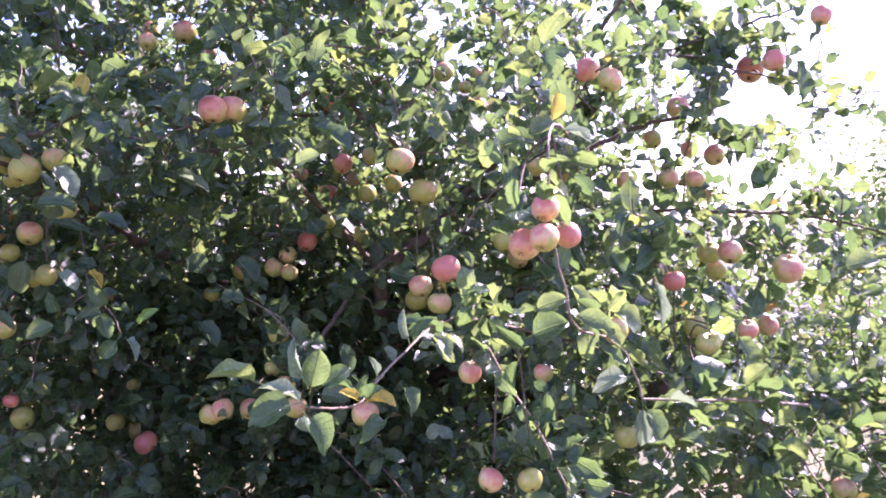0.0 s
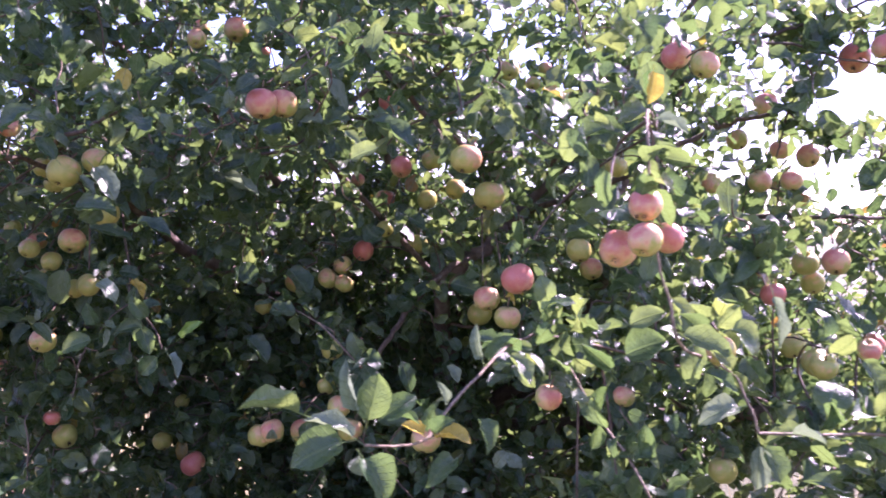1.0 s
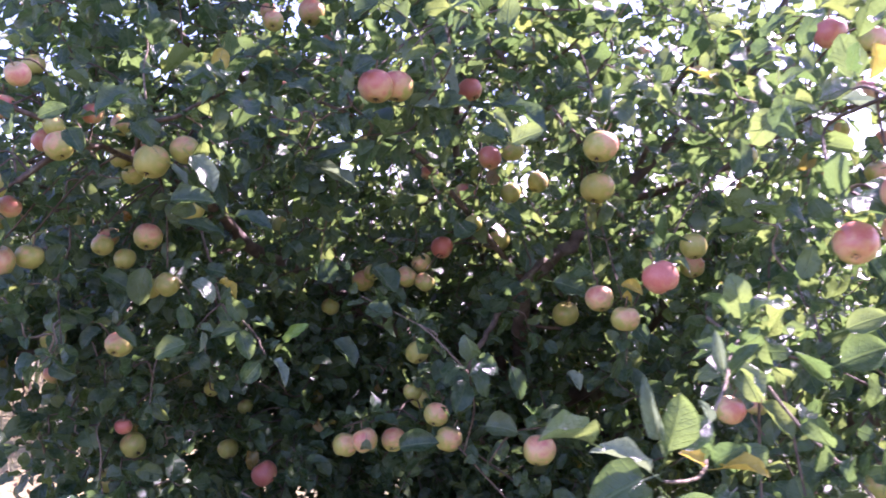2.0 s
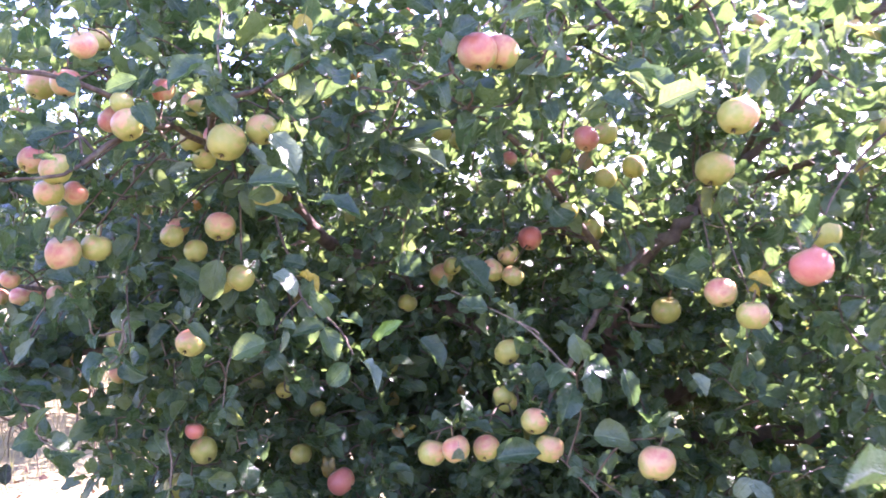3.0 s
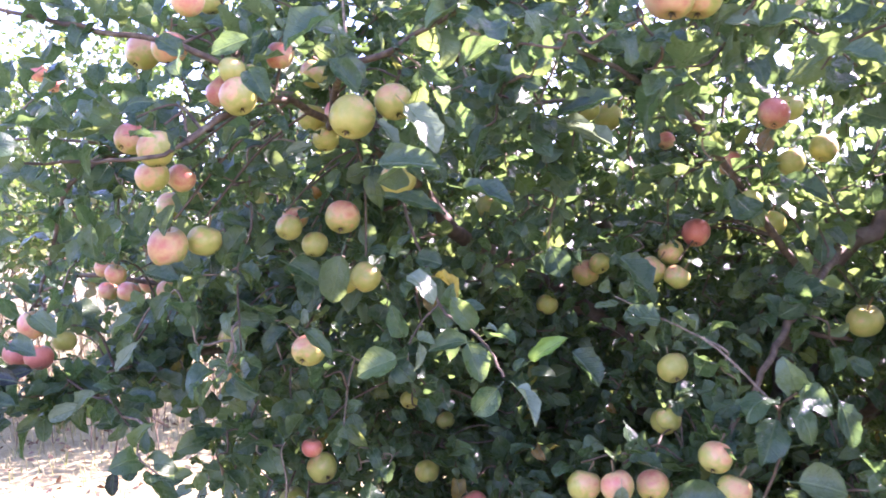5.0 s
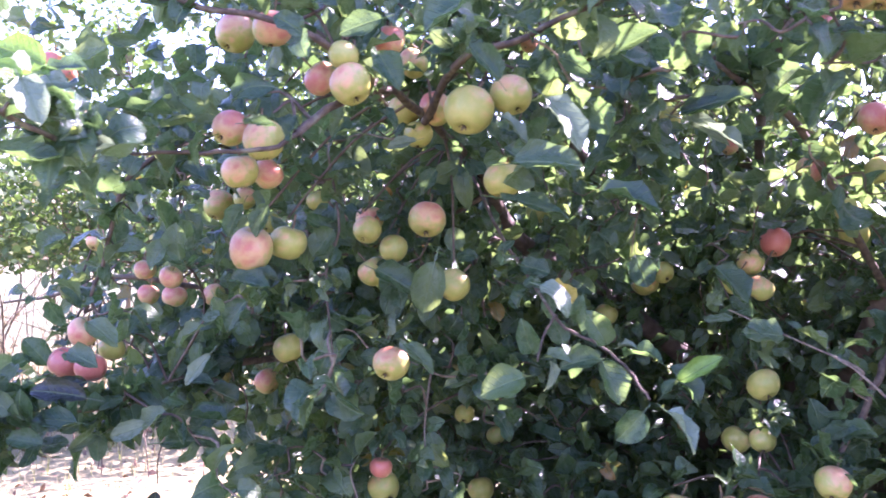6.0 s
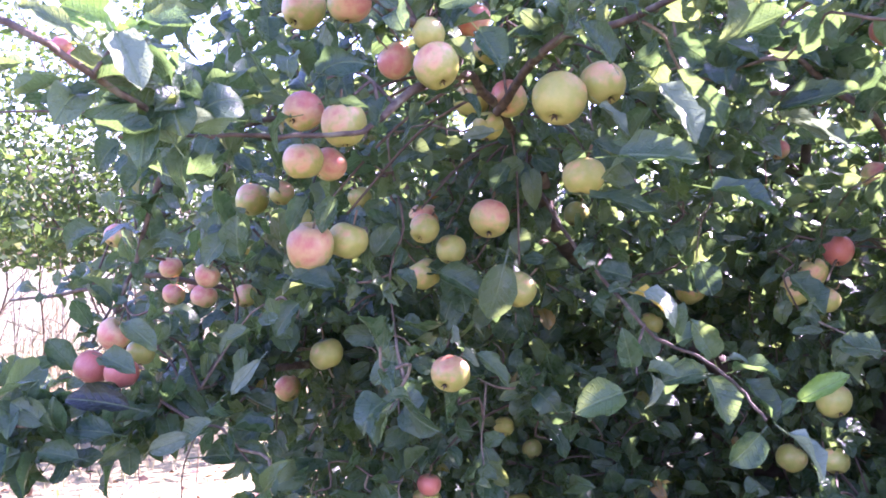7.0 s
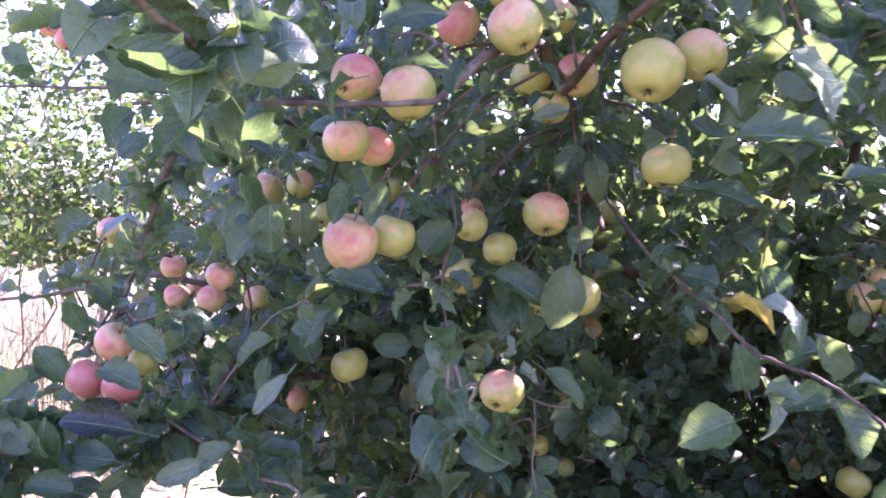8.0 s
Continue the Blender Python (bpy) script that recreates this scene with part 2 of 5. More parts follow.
def tube_arrays(points, r0, r1, sides, rng, knobs=0.0):
    """Vertices and quads of a tapered, slightly knotty tube."""
    pts = [Vector(q) for q in points]
    verts, quads = [], []
    side = None
    for i, q in enumerate(pts):
        along = (pts[min(i + 1, len(pts) - 1)] - pts[max(i - 1, 0)]).normalized()
        if side is None:
            side = along.orthogonal().normalized()
        side = (side - along * side.dot(along)).normalized()
        other = along.cross(side)
        u = i / (len(pts) - 1)
        r = r0 + (r1 - r0) * u
        for k in range(sides):
            a = 2 * math.pi * k / sides
            rr = r * (1 + knobs * rng.uniform(-1, 1))
            verts.append(q + side * (math.cos(a) * rr) + other * (math.sin(a) * rr))
    for i in range(len(pts) - 1):
        for k in range(sides):
            a, b = i * sides + k, i * sides + (k + 1) % sides
            quads.append((a, b, b + sides, a + sides))
    return verts, quads


class Heap:
    """Gathers many small pieces into one mesh."""

    def __init__(self):
        self.verts, self.quads, self.uvs, self.n = [], [], [], 0

    def add(self, verts, quads, uvs=None):
        self.quads.append(np.asarray(quads, dtype=np.int32) + self.n)
        self.verts.append(np.asarray([tuple(v) for v in verts], dtype=np.float32))
        if uvs is not None:
            self.uvs.append(np.asarray(uvs, dtype=np.float32))
        self.n += len(verts)

    def mesh(self, name):
        return fast_mesh(name, np.concatenate(self.verts), np.concatenate(self.quads), np.concatenate(self.uvs) if self.uvs else None)


# ---- setting ----
def ground():
    """One sheet to the horizon, finer and rougher near the tree."""
    bm = bmesh.new()
    ticks = [-400, -150, -60, -30, -18] + [-12 + 0.5 * i for i in range(49)] + [18, 30, 60, 150, 400]
    grid = [[bm.verts.new((x, y + 3, 0.05 * noise.noise((x * 0.4, y * 0.4, 0)) + 0.02 * noise.noise((x * 2.1, y * 2.1, 5)) if max(abs(x), abs(y)) < 14 else 0.0))
             for x in ticks] for y in ticks]
    for j in range(len(ticks) - 1):
        for i in range(len(ticks) - 1):
            bm.faces.new((grid[j][i], grid[j][i + 1], grid[j + 1][i + 1], grid[j + 1][i]))
    me = bpy.data.meshes.new("ground")
    bm.to_mesh(me)
    bm.free()
    me.polygons.foreach_set("use_smooth", [True] * len(me.polygons))
    part("ground", me, GROUND, None, "weedy grass round a bare patch of pale soil", kind="structure")


ground()


# ---- apples ----
def apple_mesh(seed, squat):
    """Unit radius, stalk hollow up, eye hollow down, five faint ribs."""
    rng = random.Random(seed)
    rings, sides = 16, 22
    lean = rng.uniform(-0.07, 0.07)
    verts, quads = [], []
    for i in range(rings + 1):
        t = math.pi * (0.02 + 0.96 * i / rings)
        r = math.sin(t) ** 0.90 * (1.0 - 0.12 * (i / rings))
        z = math.cos(t) * squat
        z -= 0.30 * math.exp(-(r / 0.26) ** 2) if t < 1.5 else -0.20 * math.exp(-(r / 0.24) ** 2)
        for k in range(sides):
            a = 2 * math.pi * k / sides
            rib = 1 + 0.022 * math.cos(5 * a + seed) * (0.4 + 0.6 * i / rings) + 0.02 * math.cos(2 * a + seed * 2)
            verts.append((r * rib * math.cos(a) + lean * z, r * rib * math.sin(a), z + 0.03 * math.cos(a + seed)))
    for i in range(rings):
        for k in range(sides):
            a, b = i * sides + k, i * sides + (k + 1) % sides
            quads.append((a, a + sides, b + sides, b))
    me = fast_mesh("fruit", verts, quads)
    return me


def stalk_mesh():
    rng = random.Random(3)
    v, q = tube_arrays(curve_through([(0, 0, 0.52), (0.03, 0.02, 0.85), (0.12, 0.02, 1.25), (0.16, 0.0, 1.5)], 3), 0.045, 0.06, 6, rng, 0.1)
    return fast_mesh("stalk", v, q)


def calyx_mesh():
    """Five dry sepals round the eye."""
    verts, quads = [], []
    for k in range(5):
        a = 2 * math.pi * k / 5
        c, s = math.cos(a), math.sin(a)
        n = len(verts)
        for r, w, z in ((0.02, 0.05, -0.68), (0.10, 0.06, -0.76), (0.17, 0.012, -0.88)):
            for e in (-1, 1):
                verts.append((r * c - e * w * s, r * s + e * w * c, z))
        quads += [(n, n + 1, n + 3, n + 2), (n + 2, n + 3, n + 5, n + 4)]
    return fast_mesh("calyx", verts, quads)


FRUIT = [apple_mesh(s, q) for s, q in ((1, 0.90), (2, 0.86), (3, 0.95), (4, 0.88), (5, 0.92), (6, 0.84))]
STALK_MESH, CALYX_MESH = stalk_mesh(), calyx_mesh()
FRNG = random.Random(5)
HANGING = []


def apple(x, y, z, across, blush):
    """A hanging apple: its middle, its width and how red it is."""
    if blush < 0.2:
        label = "yellow-green unripe apple hanging among leaves"
    elif blush < 0.45:
        label = "pale yellow apple with a faint pink blush"
    elif blush < 0.75:
        label = "ripening apple, yellow with a rosy cheek"
    else:
        label = "ripe rosy red apple hanging on its twig"
    thing = empty("apple", x, y, z, label, "apple", "apples on the tree")
    thing.rotation_euler = Euler((radians(FRNG.uniform(-40, 8)), radians(FRNG.uniform(-28, 28)), radians(FRNG.uniform(0, 360)))) if FRNG.random() < 0.4 else \
        Euler((radians(FRNG.uniform(-50, 0)), radians(FRNG.uniform(-30, 30)), radians(FRNG.uniform(-45, 45))))
    thing.scale = (across / 2,) * 3
    # the side that hangs free of leaves: towards the open
    u = min(1.0, max(0.0, -x / 1.1))
    open_side = Vector((-0.05 - 0.8 * u, 0.3 + 0.72 * u, 1.55 - 0.06 * u)) - Vector((x, y, z))
    HANGING.append((x, y, z, *open_side.normalized(), across / 2))
    body = part("fruit", FRNG.choice(FRUIT), SKIN, thing)
    body.color = (blush, FRNG.random(), 0.0, 1.0)
    body.rotation_euler.z = -thing.rotation_euler.z - 1.57 + FRNG.uniform(-0.9, 0.9)
    part("stalk", STALK_MESH, STALK, thing, "woody brown stalk")
    part("calyx", CALYX_MESH, CALYX, thing, "dry brown eye")


apple(-0.778, 2.769, 2.074, 0.077, 0.50)
apple(-0.508, 2.045, 1.750, 0.068, 0.70)
apple(-0.473, 2.077, 1.755, 0.065, 0.60)
apple(-0.651, 3.279, 1.750, 0.080, 0.05)
apple(-0.699, 3.180, 1.761, 0.071, 0.05)
apple(-0.105, 2.053, 1.640, 0.065, 0.35)
apple(0.133, 1.448, 1.529, 0.045, 0.75)
apple(0.108, 1.500, 1.474, 0.053, 0.80)
apple(0.129, 1.427, 1.486, 0.045, 0.60)
apple(0.180, 1.545, 1.488, 0.045, 0.80)
apple(0.156, 2.460, 1.455, 0.065, 0.05)
apple(0.217, 2.730, 1.399, 0.068, 0.50)
apple(-0.491, 2.859, 1.403, 0.059, 0.25)
apple(-0.530, 2.829, 1.366, 0.062, 0.30)
apple(-0.479, 2.809, 1.352, 0.057, 0.30)
apple(-0.437, 2.903, 1.445, 0.066, 1.00)
apple(-1.122, 2.350, 1.240, 0.063, 0.45)
apple(-0.915, 2.784, 0.832, 0.075, 0.90)
apple(-0.372, 2.900, 1.598, 0.063, 0.70)
apple(-0.166, 2.975, 1.631, 0.065, 0.20)
apple(-0.237, 2.995, 1.723, 0.070, 0.15)
apple(-0.303, 2.707, 1.679, 0.065, 0.85)
apple(-0.062, 2.443, 1.586, 0.080, 0.15)
apple(-1.288, 2.169, 1.429, 0.069, 0.46)
apple(-1.252, 2.221, 1.438, 0.060, 0.10)
apple(-1.078, 2.407, 1.478, 0.069, 0.45)
apple(-0.963, 2.148, 1.626, 0.072, 0.10)
apple(-0.911, 2.188, 1.652, 0.062, 0.25)
apple(-1.285, 2.123, 1.540, 0.055, 0.35)
apple(-1.268, 2.177, 1.540, 0.049, 0.55)
apple(-0.932, 2.279, 1.539, 0.062, 0.10)
apple(-1.247, 2.014, 1.588, 0.049, 0.65)
apple(-1.189, 1.986, 1.570, 0.055, 0.30)
apple(-1.576, 2.640, 1.503, 0.069, 0.30)
apple(-1.502, 2.606, 1.517, 0.051, 0.30)
apple(-1.103, 2.328, 1.649, 0.056, 0.10)
apple(-1.044, 2.305, 1.650, 0.057, 0.70)
apple(-1.101, 2.055, 1.648, 0.057, 0.35)
apple(-1.203, 2.519, 1.380, 0.063, 0.20)
apple(-1.142, 2.430, 1.427, 0.052, 0.05)
apple(-1.181, 2.400, 1.459, 0.051, 0.30)
apple(-1.394, 2.581, 1.221, 0.065, 0.05)
apple(-1.652, 3.073, 1.052, 0.069, 0.50)
apple(-1.543, 2.392, 1.367, 0.045, 0.50)
apple(-1.841, 2.954, 1.304, 0.054, 0.50)
apple(-1.632, 2.268, 1.280, 0.054, 0.50)
apple(-1.618, 2.268, 1.221, 0.057, 1.00)
apple(-1.652, 2.379, 1.235, 0.050, 0.05)
apple(-1.093, 2.886, 1.042, 0.048, 0.05)
apple(-1.042, 3.040, 0.960, 0.050, 0.05)
apple(-0.696, 3.133, 1.338, 0.072, 0.35)
apple(-0.657, 3.065, 1.366, 0.056, 0.20)
apple(-0.488, 2.681, 1.180, 0.065, 0.05)
apple(-0.496, 2.628, 1.088, 0.051, 0.10)
apple(-0.395, 2.412, 1.023, 0.063, 0.30)
apple(-0.525, 2.464, 1.008, 0.059, 0.50)
apple(-0.583, 2.404, 1.020, 0.060, 0.50)
apple(-0.649, 2.533, 0.977, 0.065, 0.30)
apple(-0.090, 2.914, 1.258, 0.077, 0.00)
apple(-0.005, 2.020, 1.408, 0.066, 0.85)
apple(-1.057, 2.916, 0.864, 0.063, 0.05)
apple(-1.203, 2.607, 0.950, 0.070, 0.10)
apple(-1.175, 2.488, 1.025, 0.045, 0.90)
apple(-1.361, 2.808, 0.800, 0.073, 0.05)
apple(-0.967, 3.204, 1.509, 0.068, 0.05)
apple(-0.277, 2.929, 1.465, 0.064, 0.10)
apple(0.034, 1.729, 1.237, 0.045, 0.60)
apple(0.232, 2.249, 1.141, 0.051, 0.50)
apple(0.396, 2.071, 1.032, 0.058, 0.05)
apple(0.613, 2.181, 1.229, 0.062, 0.05)
apple(0.687, 2.531, 1.218, 0.069, 0.05)
apple(0.283, 1.666, 1.320, 0.047, 0.40)
apple(0.304, 2.078, 1.842, 0.061, 0.80)
apple(0.334, 1.976, 1.803, 0.055, 0.40)
apple(0.672, 2.956, 1.774, 0.070, 0.30)
apple(0.782, 2.916, 1.739, 0.062, 0.50)
apple(0.846, 2.869, 1.717, 0.072, 0.60)
apple(0.639, 2.635, 1.631, 0.065, 0.40)
apple(0.678, 2.514, 1.625, 0.056, 0.50)
apple(0.764, 2.660, 1.418, 0.075, 0.05)
apple(0.710, 2.325, 1.432, 0.066, 0.60)
apple(0.806, 2.721, 1.363, 0.065, 0.20)
apple(0.544, 2.235, 1.365, 0.056, 1.00)
apple(0.946, 2.680, 1.203, 0.065, 0.60)
apple(0.607, 1.921, 1.289, 0.045, 0.60)
apple(0.503, 1.852, 1.270, 0.049, 0.05)
apple(0.816, 2.491, 1.917, 0.080, 0.90)
apple(0.774, 3.026, 1.886, 0.080, 0.60)
apple(-1.135, 1.980, 1.767, 0.048, 0.50)
apple(-0.358, 2.920, 1.890, 0.072, 0.90)
apple(-1.068, 2.251, 1.711, 0.050, 0.35)
apple(-1.938, 2.765, 1.419, 0.059, 0.60)
apple(-1.729, 2.615, 1.365, 0.048, 0.50)
apple(-1.721, 2.615, 1.313, 0.048, 0.60)
apple(-1.633, 2.565, 1.317, 0.051, 0.60)
apple(-1.686, 2.295, 1.221, 0.059, 0.90)
apple(-0.066, 2.365, 1.344, 0.064, 0.50)
apple(-0.019, 2.315, 1.305, 0.063, 0.30)
apple(0.851, 2.315, 1.391, 0.080, 0.55)
apple(0.829, 2.365, 1.917, 0.060, 0.80)
apple(-0.001, 3.115, 2.018, 0.072, 0.40)
apple(-0.930, 2.915, 2.114, 0.056, 0.60)
apple(-1.281, 2.097, 1.728, 0.058, 0.45)
apple(-1.207, 2.050, 1.721, 0.056, 0.60)
apple(-1.235, 2.215, 1.831, 0.048, 0.10)
apple(-0.201, 2.265, 1.039, 0.070, 0.45)
apple(-0.786, 3.065, 1.262, 0.057, 0.10)
apple(-0.500, 3.200, 1.676, 0.050, 0.70)
apple(-1.071, 2.130, 1.719, 0.045, 0.80)
apple(-0.780, 3.050, 2.070, 0.053, 0.70)
apple(-1.195, 2.460, 1.478, 0.055, 0.45)
apple(-1.572, 2.615, 1.318, 0.048, 0.50)
apple(0.964, 2.400, 2.039, 0.058, 0.80)
apple(0.221, 2.300, 1.644, 0.056, 0.10)
apple(0.071, 1.715, 1.045, 0.048, 0.60)
apple(0.142, 1.715, 1.045, 0.048, 0.10)
apple(0.806, 1.915, 0.963, 0.052, 0.40)
apple(-0.245, 2.885, 1.596, 0.061, 0.05)
apple(-1.471, 2.665, 1.467, 0.048, 0.00)
apple(-2.471, 3.315, 1.951, 0.064, 0.90)
apple(-2.420, 3.315, 1.916, 0.068, 0.90)
apple(-1.113, 2.060, 1.686, 0.042, 0.05)
apple(-0.423, 2.419, 1.077, 0.061, 0.40)
apple(-1.078, 2.419, 1.360, 0.052, 0.05)
apple(-1.026, 2.382, 1.371, 0.059, 0.05)
apple(-0.843, 2.626, 2.016, 0.055, 0.50)
apple(-1.025, 3.440, 1.989, 0.055, 0.80)
apple(-1.354, 2.625, 1.513, 0.048, 0.05)
apple(-0.346, 2.696, 1.509, 0.050, 0.05)
apple(-1.075, 2.320, 1.612, 0.050, 0.05)
apple(-1.169, 2.130, 1.669, 0.050, 0.60)
apple(-0.502, 2.923, 1.015, 0.066, 0.05)
apple(0.056, 2.700, 1.901, 0.042, 0.35)
apple(0.091, 2.750, 1.951, 0.042, 0.40)
apple(0.507, 2.600, 1.624, 0.056, 0.40)


# ---- the apple tree ----
# the forked branch in the hollow stands bare of leaves on its open side
BARED = [(0.02, 2.95, 1.54), (-0.067, 2.962, 1.455), (-0.183, 2.78, 1.392), (-0.246, 2.64, 1.329), (-0.29, 2.61, 1.27), (-0.335, 2.55, 1.20), (-0.395, 2.50, 1.095)]
OPEN_SIDE = [(a + (b - a) * Vector((k / 4,) * 3)) for a, b in zip(map(Vector, BARED), map(Vector, BARED[1:])) for k in range(4) if not 1.30 < a.z < 1.34]
FREE = np.array([(*h, 9.0) for h in HANGING] + [(*q, *(Vector((-0.43, 0.80, 1.466)) - q).normalized(), 0.018, 0.45) for q in OPEN_SIDE])


def covers_fruit(p):
    """Whether a leaf at p would lie on or before an apple's open side."""
    off = np.array(p) - FREE[:, :3]
    ahead = (off * FREE[:, 3:6]).sum(axis=1)
    beside = np.linalg.norm(off - ahead[:, None] * FREE[:, 3:6], axis=1)
    return bool(((ahead > -0.3 * FREE[:, 6]) & (ahead < FREE[:, 7]) & (beside < FREE[:, 6] * 0.85 + 0.010)).any() or (np.linalg.norm(off, axis=1) < FREE[:, 6] * 1.05).any())


RNG = random.Random(11)
TRUNK = (-0.25, 3.75)


def fullness(x, y, z):
    """How thickly the crown is leaved at a place: 0 outside."""
    wob = 0.16 * noise.noise((x * 1.7, y * 1.7, z * 1.7)) + 0.07 * noise.noise((x * 5, y * 5, z * 5 + 7))
    d = math.sqrt(((x + 0.35) / 1.9) ** 2 + ((y - 3.62) / 1.75) ** 2 + ((z - 1.45) / 1.32) ** 2) + wob
    bulge = math.sqrt(((x - 0.72) / 0.88) ** 2 + ((y - 2.2) / 0.66) ** 2 + ((z - 0.96) / 0.52) ** 2) + wob
    skirt = math.sqrt(((x + 1.75) / 0.42) ** 2 + ((y - 2.35) / 0.36) ** 2 + ((z - 1.17) / 0.06) ** 2) + wob
    skirt = min(skirt, math.sqrt(((x + 1.5) / 0.36) ** 2 + ((y - 2.75) / 0.4) ** 2 + ((z - 1.165) / 0.06) ** 2) + wob)
    if skirt < 1.0:
        return 1.1
    low = math.sqrt(((x + 1.0) / 0.88) ** 2 + ((y - 3.9) / 0.95) ** 2 + ((z - 0.6) / 0.62) ** 2) + wob
    if d > 1.0 and bulge > 1.0 and low > 1.0:
        return 0.0
    full = 1.0 if d < 0.97 else 0.75
    if d > 0.97 and low > 1.0 and x > 0.0:
        full = 0.42 if z > 1.0 else 0.75
    # the shaded hollow in the front of the crown
    hollow = ((x + 0.42) / 0.68) ** 2 + ((y - 1.95) / 0.99) ** 2 + ((z - 1.17) / 0.50) ** 2
    if hollow < 1:
        full *= 0.05
    # thin sunny top on one flank, ragged other flank
    if x > 0.76 + 0.35 * max(0.0, 1.55 - z) * 3 and z > 1.42:
        full *= 0.2
    if x < -1.62 and z > 1.12:
        full *= 0.45
    if x + 0.9 * wob < -1.40 - 0.5 * (y - 2.4) and z < 1.05:
        full *= 0.03
    if z > 1.6 and x < -0.9 and y < 2.7:
        full *= 1.15
    elif z > 1.6:
        full *= (1.15 if -1.0 < x < 0.1 and z < 2.0 else 0.75) if y < 2.7 else 0.62
    elif y > 3.0:
        full *= 1.6
    if z > 1.75 and x > -0.7:
        full *= 0.72
    if x > 0.55 and y > 2.75 and z < 1.6:
        full *= 0.62
    if x > 0.5 and 1.15 < z < 1.6:
        full *= 0.6
    # the open flank
    past = -0.93 - 0.56 * (y - 1.1) - x
    if past > 0.0 and z > 1.0:
        full *= 0.45 if past < 0.1 else 0.1
    gaps = noise.noise((x * 2.6 + 3, y * 2.6, z * 2.6))
    return full * (1.15 if gaps > -0.1 else 0.55)


tree = empty("apple_tree", TRUNK[0], TRUNK[1], 0.0, "spreading old apple tree in full leaf, laden with ripening fruit", "tree")


def to_tree(points):
    return [Vector(p) - Vector((TRUNK[0], TRUNK[1], 0.0)) for p in points]


SKELETON = []


def wood(name, points, r0, r1, sides=8, steps=5, wobble=0.012, keep=True, bark=None):
    """A trunk, limb or branch of the tree through the given places."""
    line = curve_through(points, steps)
    wobble = min(wobble, 0.45 * r0)
    line = [q + Vector((RNG.uniform(-wobble, wobble), RNG.uniform(-wobble, wobble), RNG.uniform(-wobble, wobble))) * (0 if i in (0, len(line) - 1) else 1)
            for i, q in enumerate(line)]
    v, f = tube_arrays(to_tree(line), r0, r1, sides, RNG, 0.07)
    part(name, fast_mesh(name, v, f), bark or (BARK if r0 > 0.011 else TWIG), tree)
    if keep:
        n = len(line) - 1
        SKELETON.extend((q, r0 + (r1 - r0) * i / n) for i, q in enumerate(line))


FORK = (-0.22, 3.66, 0.72)
wood("trunk", [(TRUNK[0], TRUNK[1], -0.06), (-0.27, 3.72, 0.15), (-0.20, 3.70, 0.45), FORK], 0.105, 0.075, 14, 6, 0.01)
wood("limb", [FORK, (-0.20, 3.35, 1.02), (-0.20, 2.95, 1.33), (-0.05, 2.93, 1.47), (0.05, 2.95, 1.58), (0.28, 2.88, 1.84), (0.55, 2.8, 2.2)], 0.032, 0.006)
wood("limb", [FORK, (0.15, 3.5, 1.05), (0.40, 3.2, 1.45)], 0.034, 0.016)
wood("branch", [(0.050, 3.000, 1.560), (0.297, 2.800, 1.647), (0.470, 2.800, 1.746), (0.625, 2.800, 1.809), (0.763, 2.800, 1.845), (0.840, 2.800, 1.926), (0.903, 2.800, 1.974)], 0.010, 0.004, 8, 5, 0.006)
wood("branch", [(0.100, 2.980, 1.620), (0.185, 2.700, 1.885), (0.311, 2.600, 1.925), (0.472, 2.500, 1.946), (0.594, 2.500, 1.968), (0.700, 2.500, 2.006), (0.821, 2.500, 2.044), (0.966, 2.500, 2.093)], 0.008, 0.0028, 8, 5, 0.006)
wood("branch", [(0.523, 2.400, 1.938), (0.640, 2.400, 1.931), (0.742, 2.400, 1.900), (0.830, 2.400, 1.882), (0.947, 2.400, 1.851), (1.053, 2.400, 1.823)], 0.0036, 0.0018, 8, 5, 0.004)
wood("branch", [(0.748, 2.750, 1.826), (0.808, 2.750, 1.767), (0.863, 2.750, 1.719)], 0.003, 0.0018, 6, 5, 0.004)
wood("branch", [(0.760, 2.780, 1.839), (0.744, 2.780, 1.770), (0.729, 2.780, 1.710)], 0.004, 0.0025)
wood("limb", [FORK, (0.25, 3.3, 0.85), (0.65, 2.75, 1.0), (0.80, 2.35, 1.07), (0.95, 2.12, 1.11)], 0.036, 0.005)
wood("branch", [(0.951, 2.100, 1.162), (0.839, 2.000, 1.133), (0.733, 1.950, 1.134), (0.608, 1.900, 1.145), (0.490, 1.850, 1.160)], 0.0045, 0.0028, 8, 5, 0.004)
wood("limb", [FORK, (-0.55, 3.45, 1.1), (-0.95, 3.0, 1.42), (-1.02, 2.62, 1.57)], 0.040, 0.012)
wood("branch", [(-1.02, 2.62, 1.57), (-1.05, 2.4, 1.62), (-1.09, 2.15, 1.66), (-1.152, 2.0, 1.579)], 0.008, 0.0050, 8, 5, 0.006)
wood("branch", [(-1.152, 2.0, 1.579), (-1.165, 1.95, 1.557), (-1.24, 1.93, 1.55), (-1.334, 1.93, 1.549), (-1.42, 1.92, 1.545)], 0.0034, 0.0018, 8, 5, 0.002)
wood("limb", [FORK, (-0.75, 3.55, 0.95), (-1.25, 3.1, 1.15)], 0.034, 0.014)
wood("branch", [(-1.25, 3.1, 1.15), (-1.55, 2.65, 1.17), (-1.66, 2.42, 1.10), (-1.80, 2.22, 1.12)], 0.010, 0.004, 8, 5, 0.006)
wood("limb", [FORK, (-0.30, 3.6, 1.3), (-0.42, 3.25, 1.8), (-0.30, 2.75, 2.05), (-0.10, 2.35, 2.2)], 0.018, 0.005)
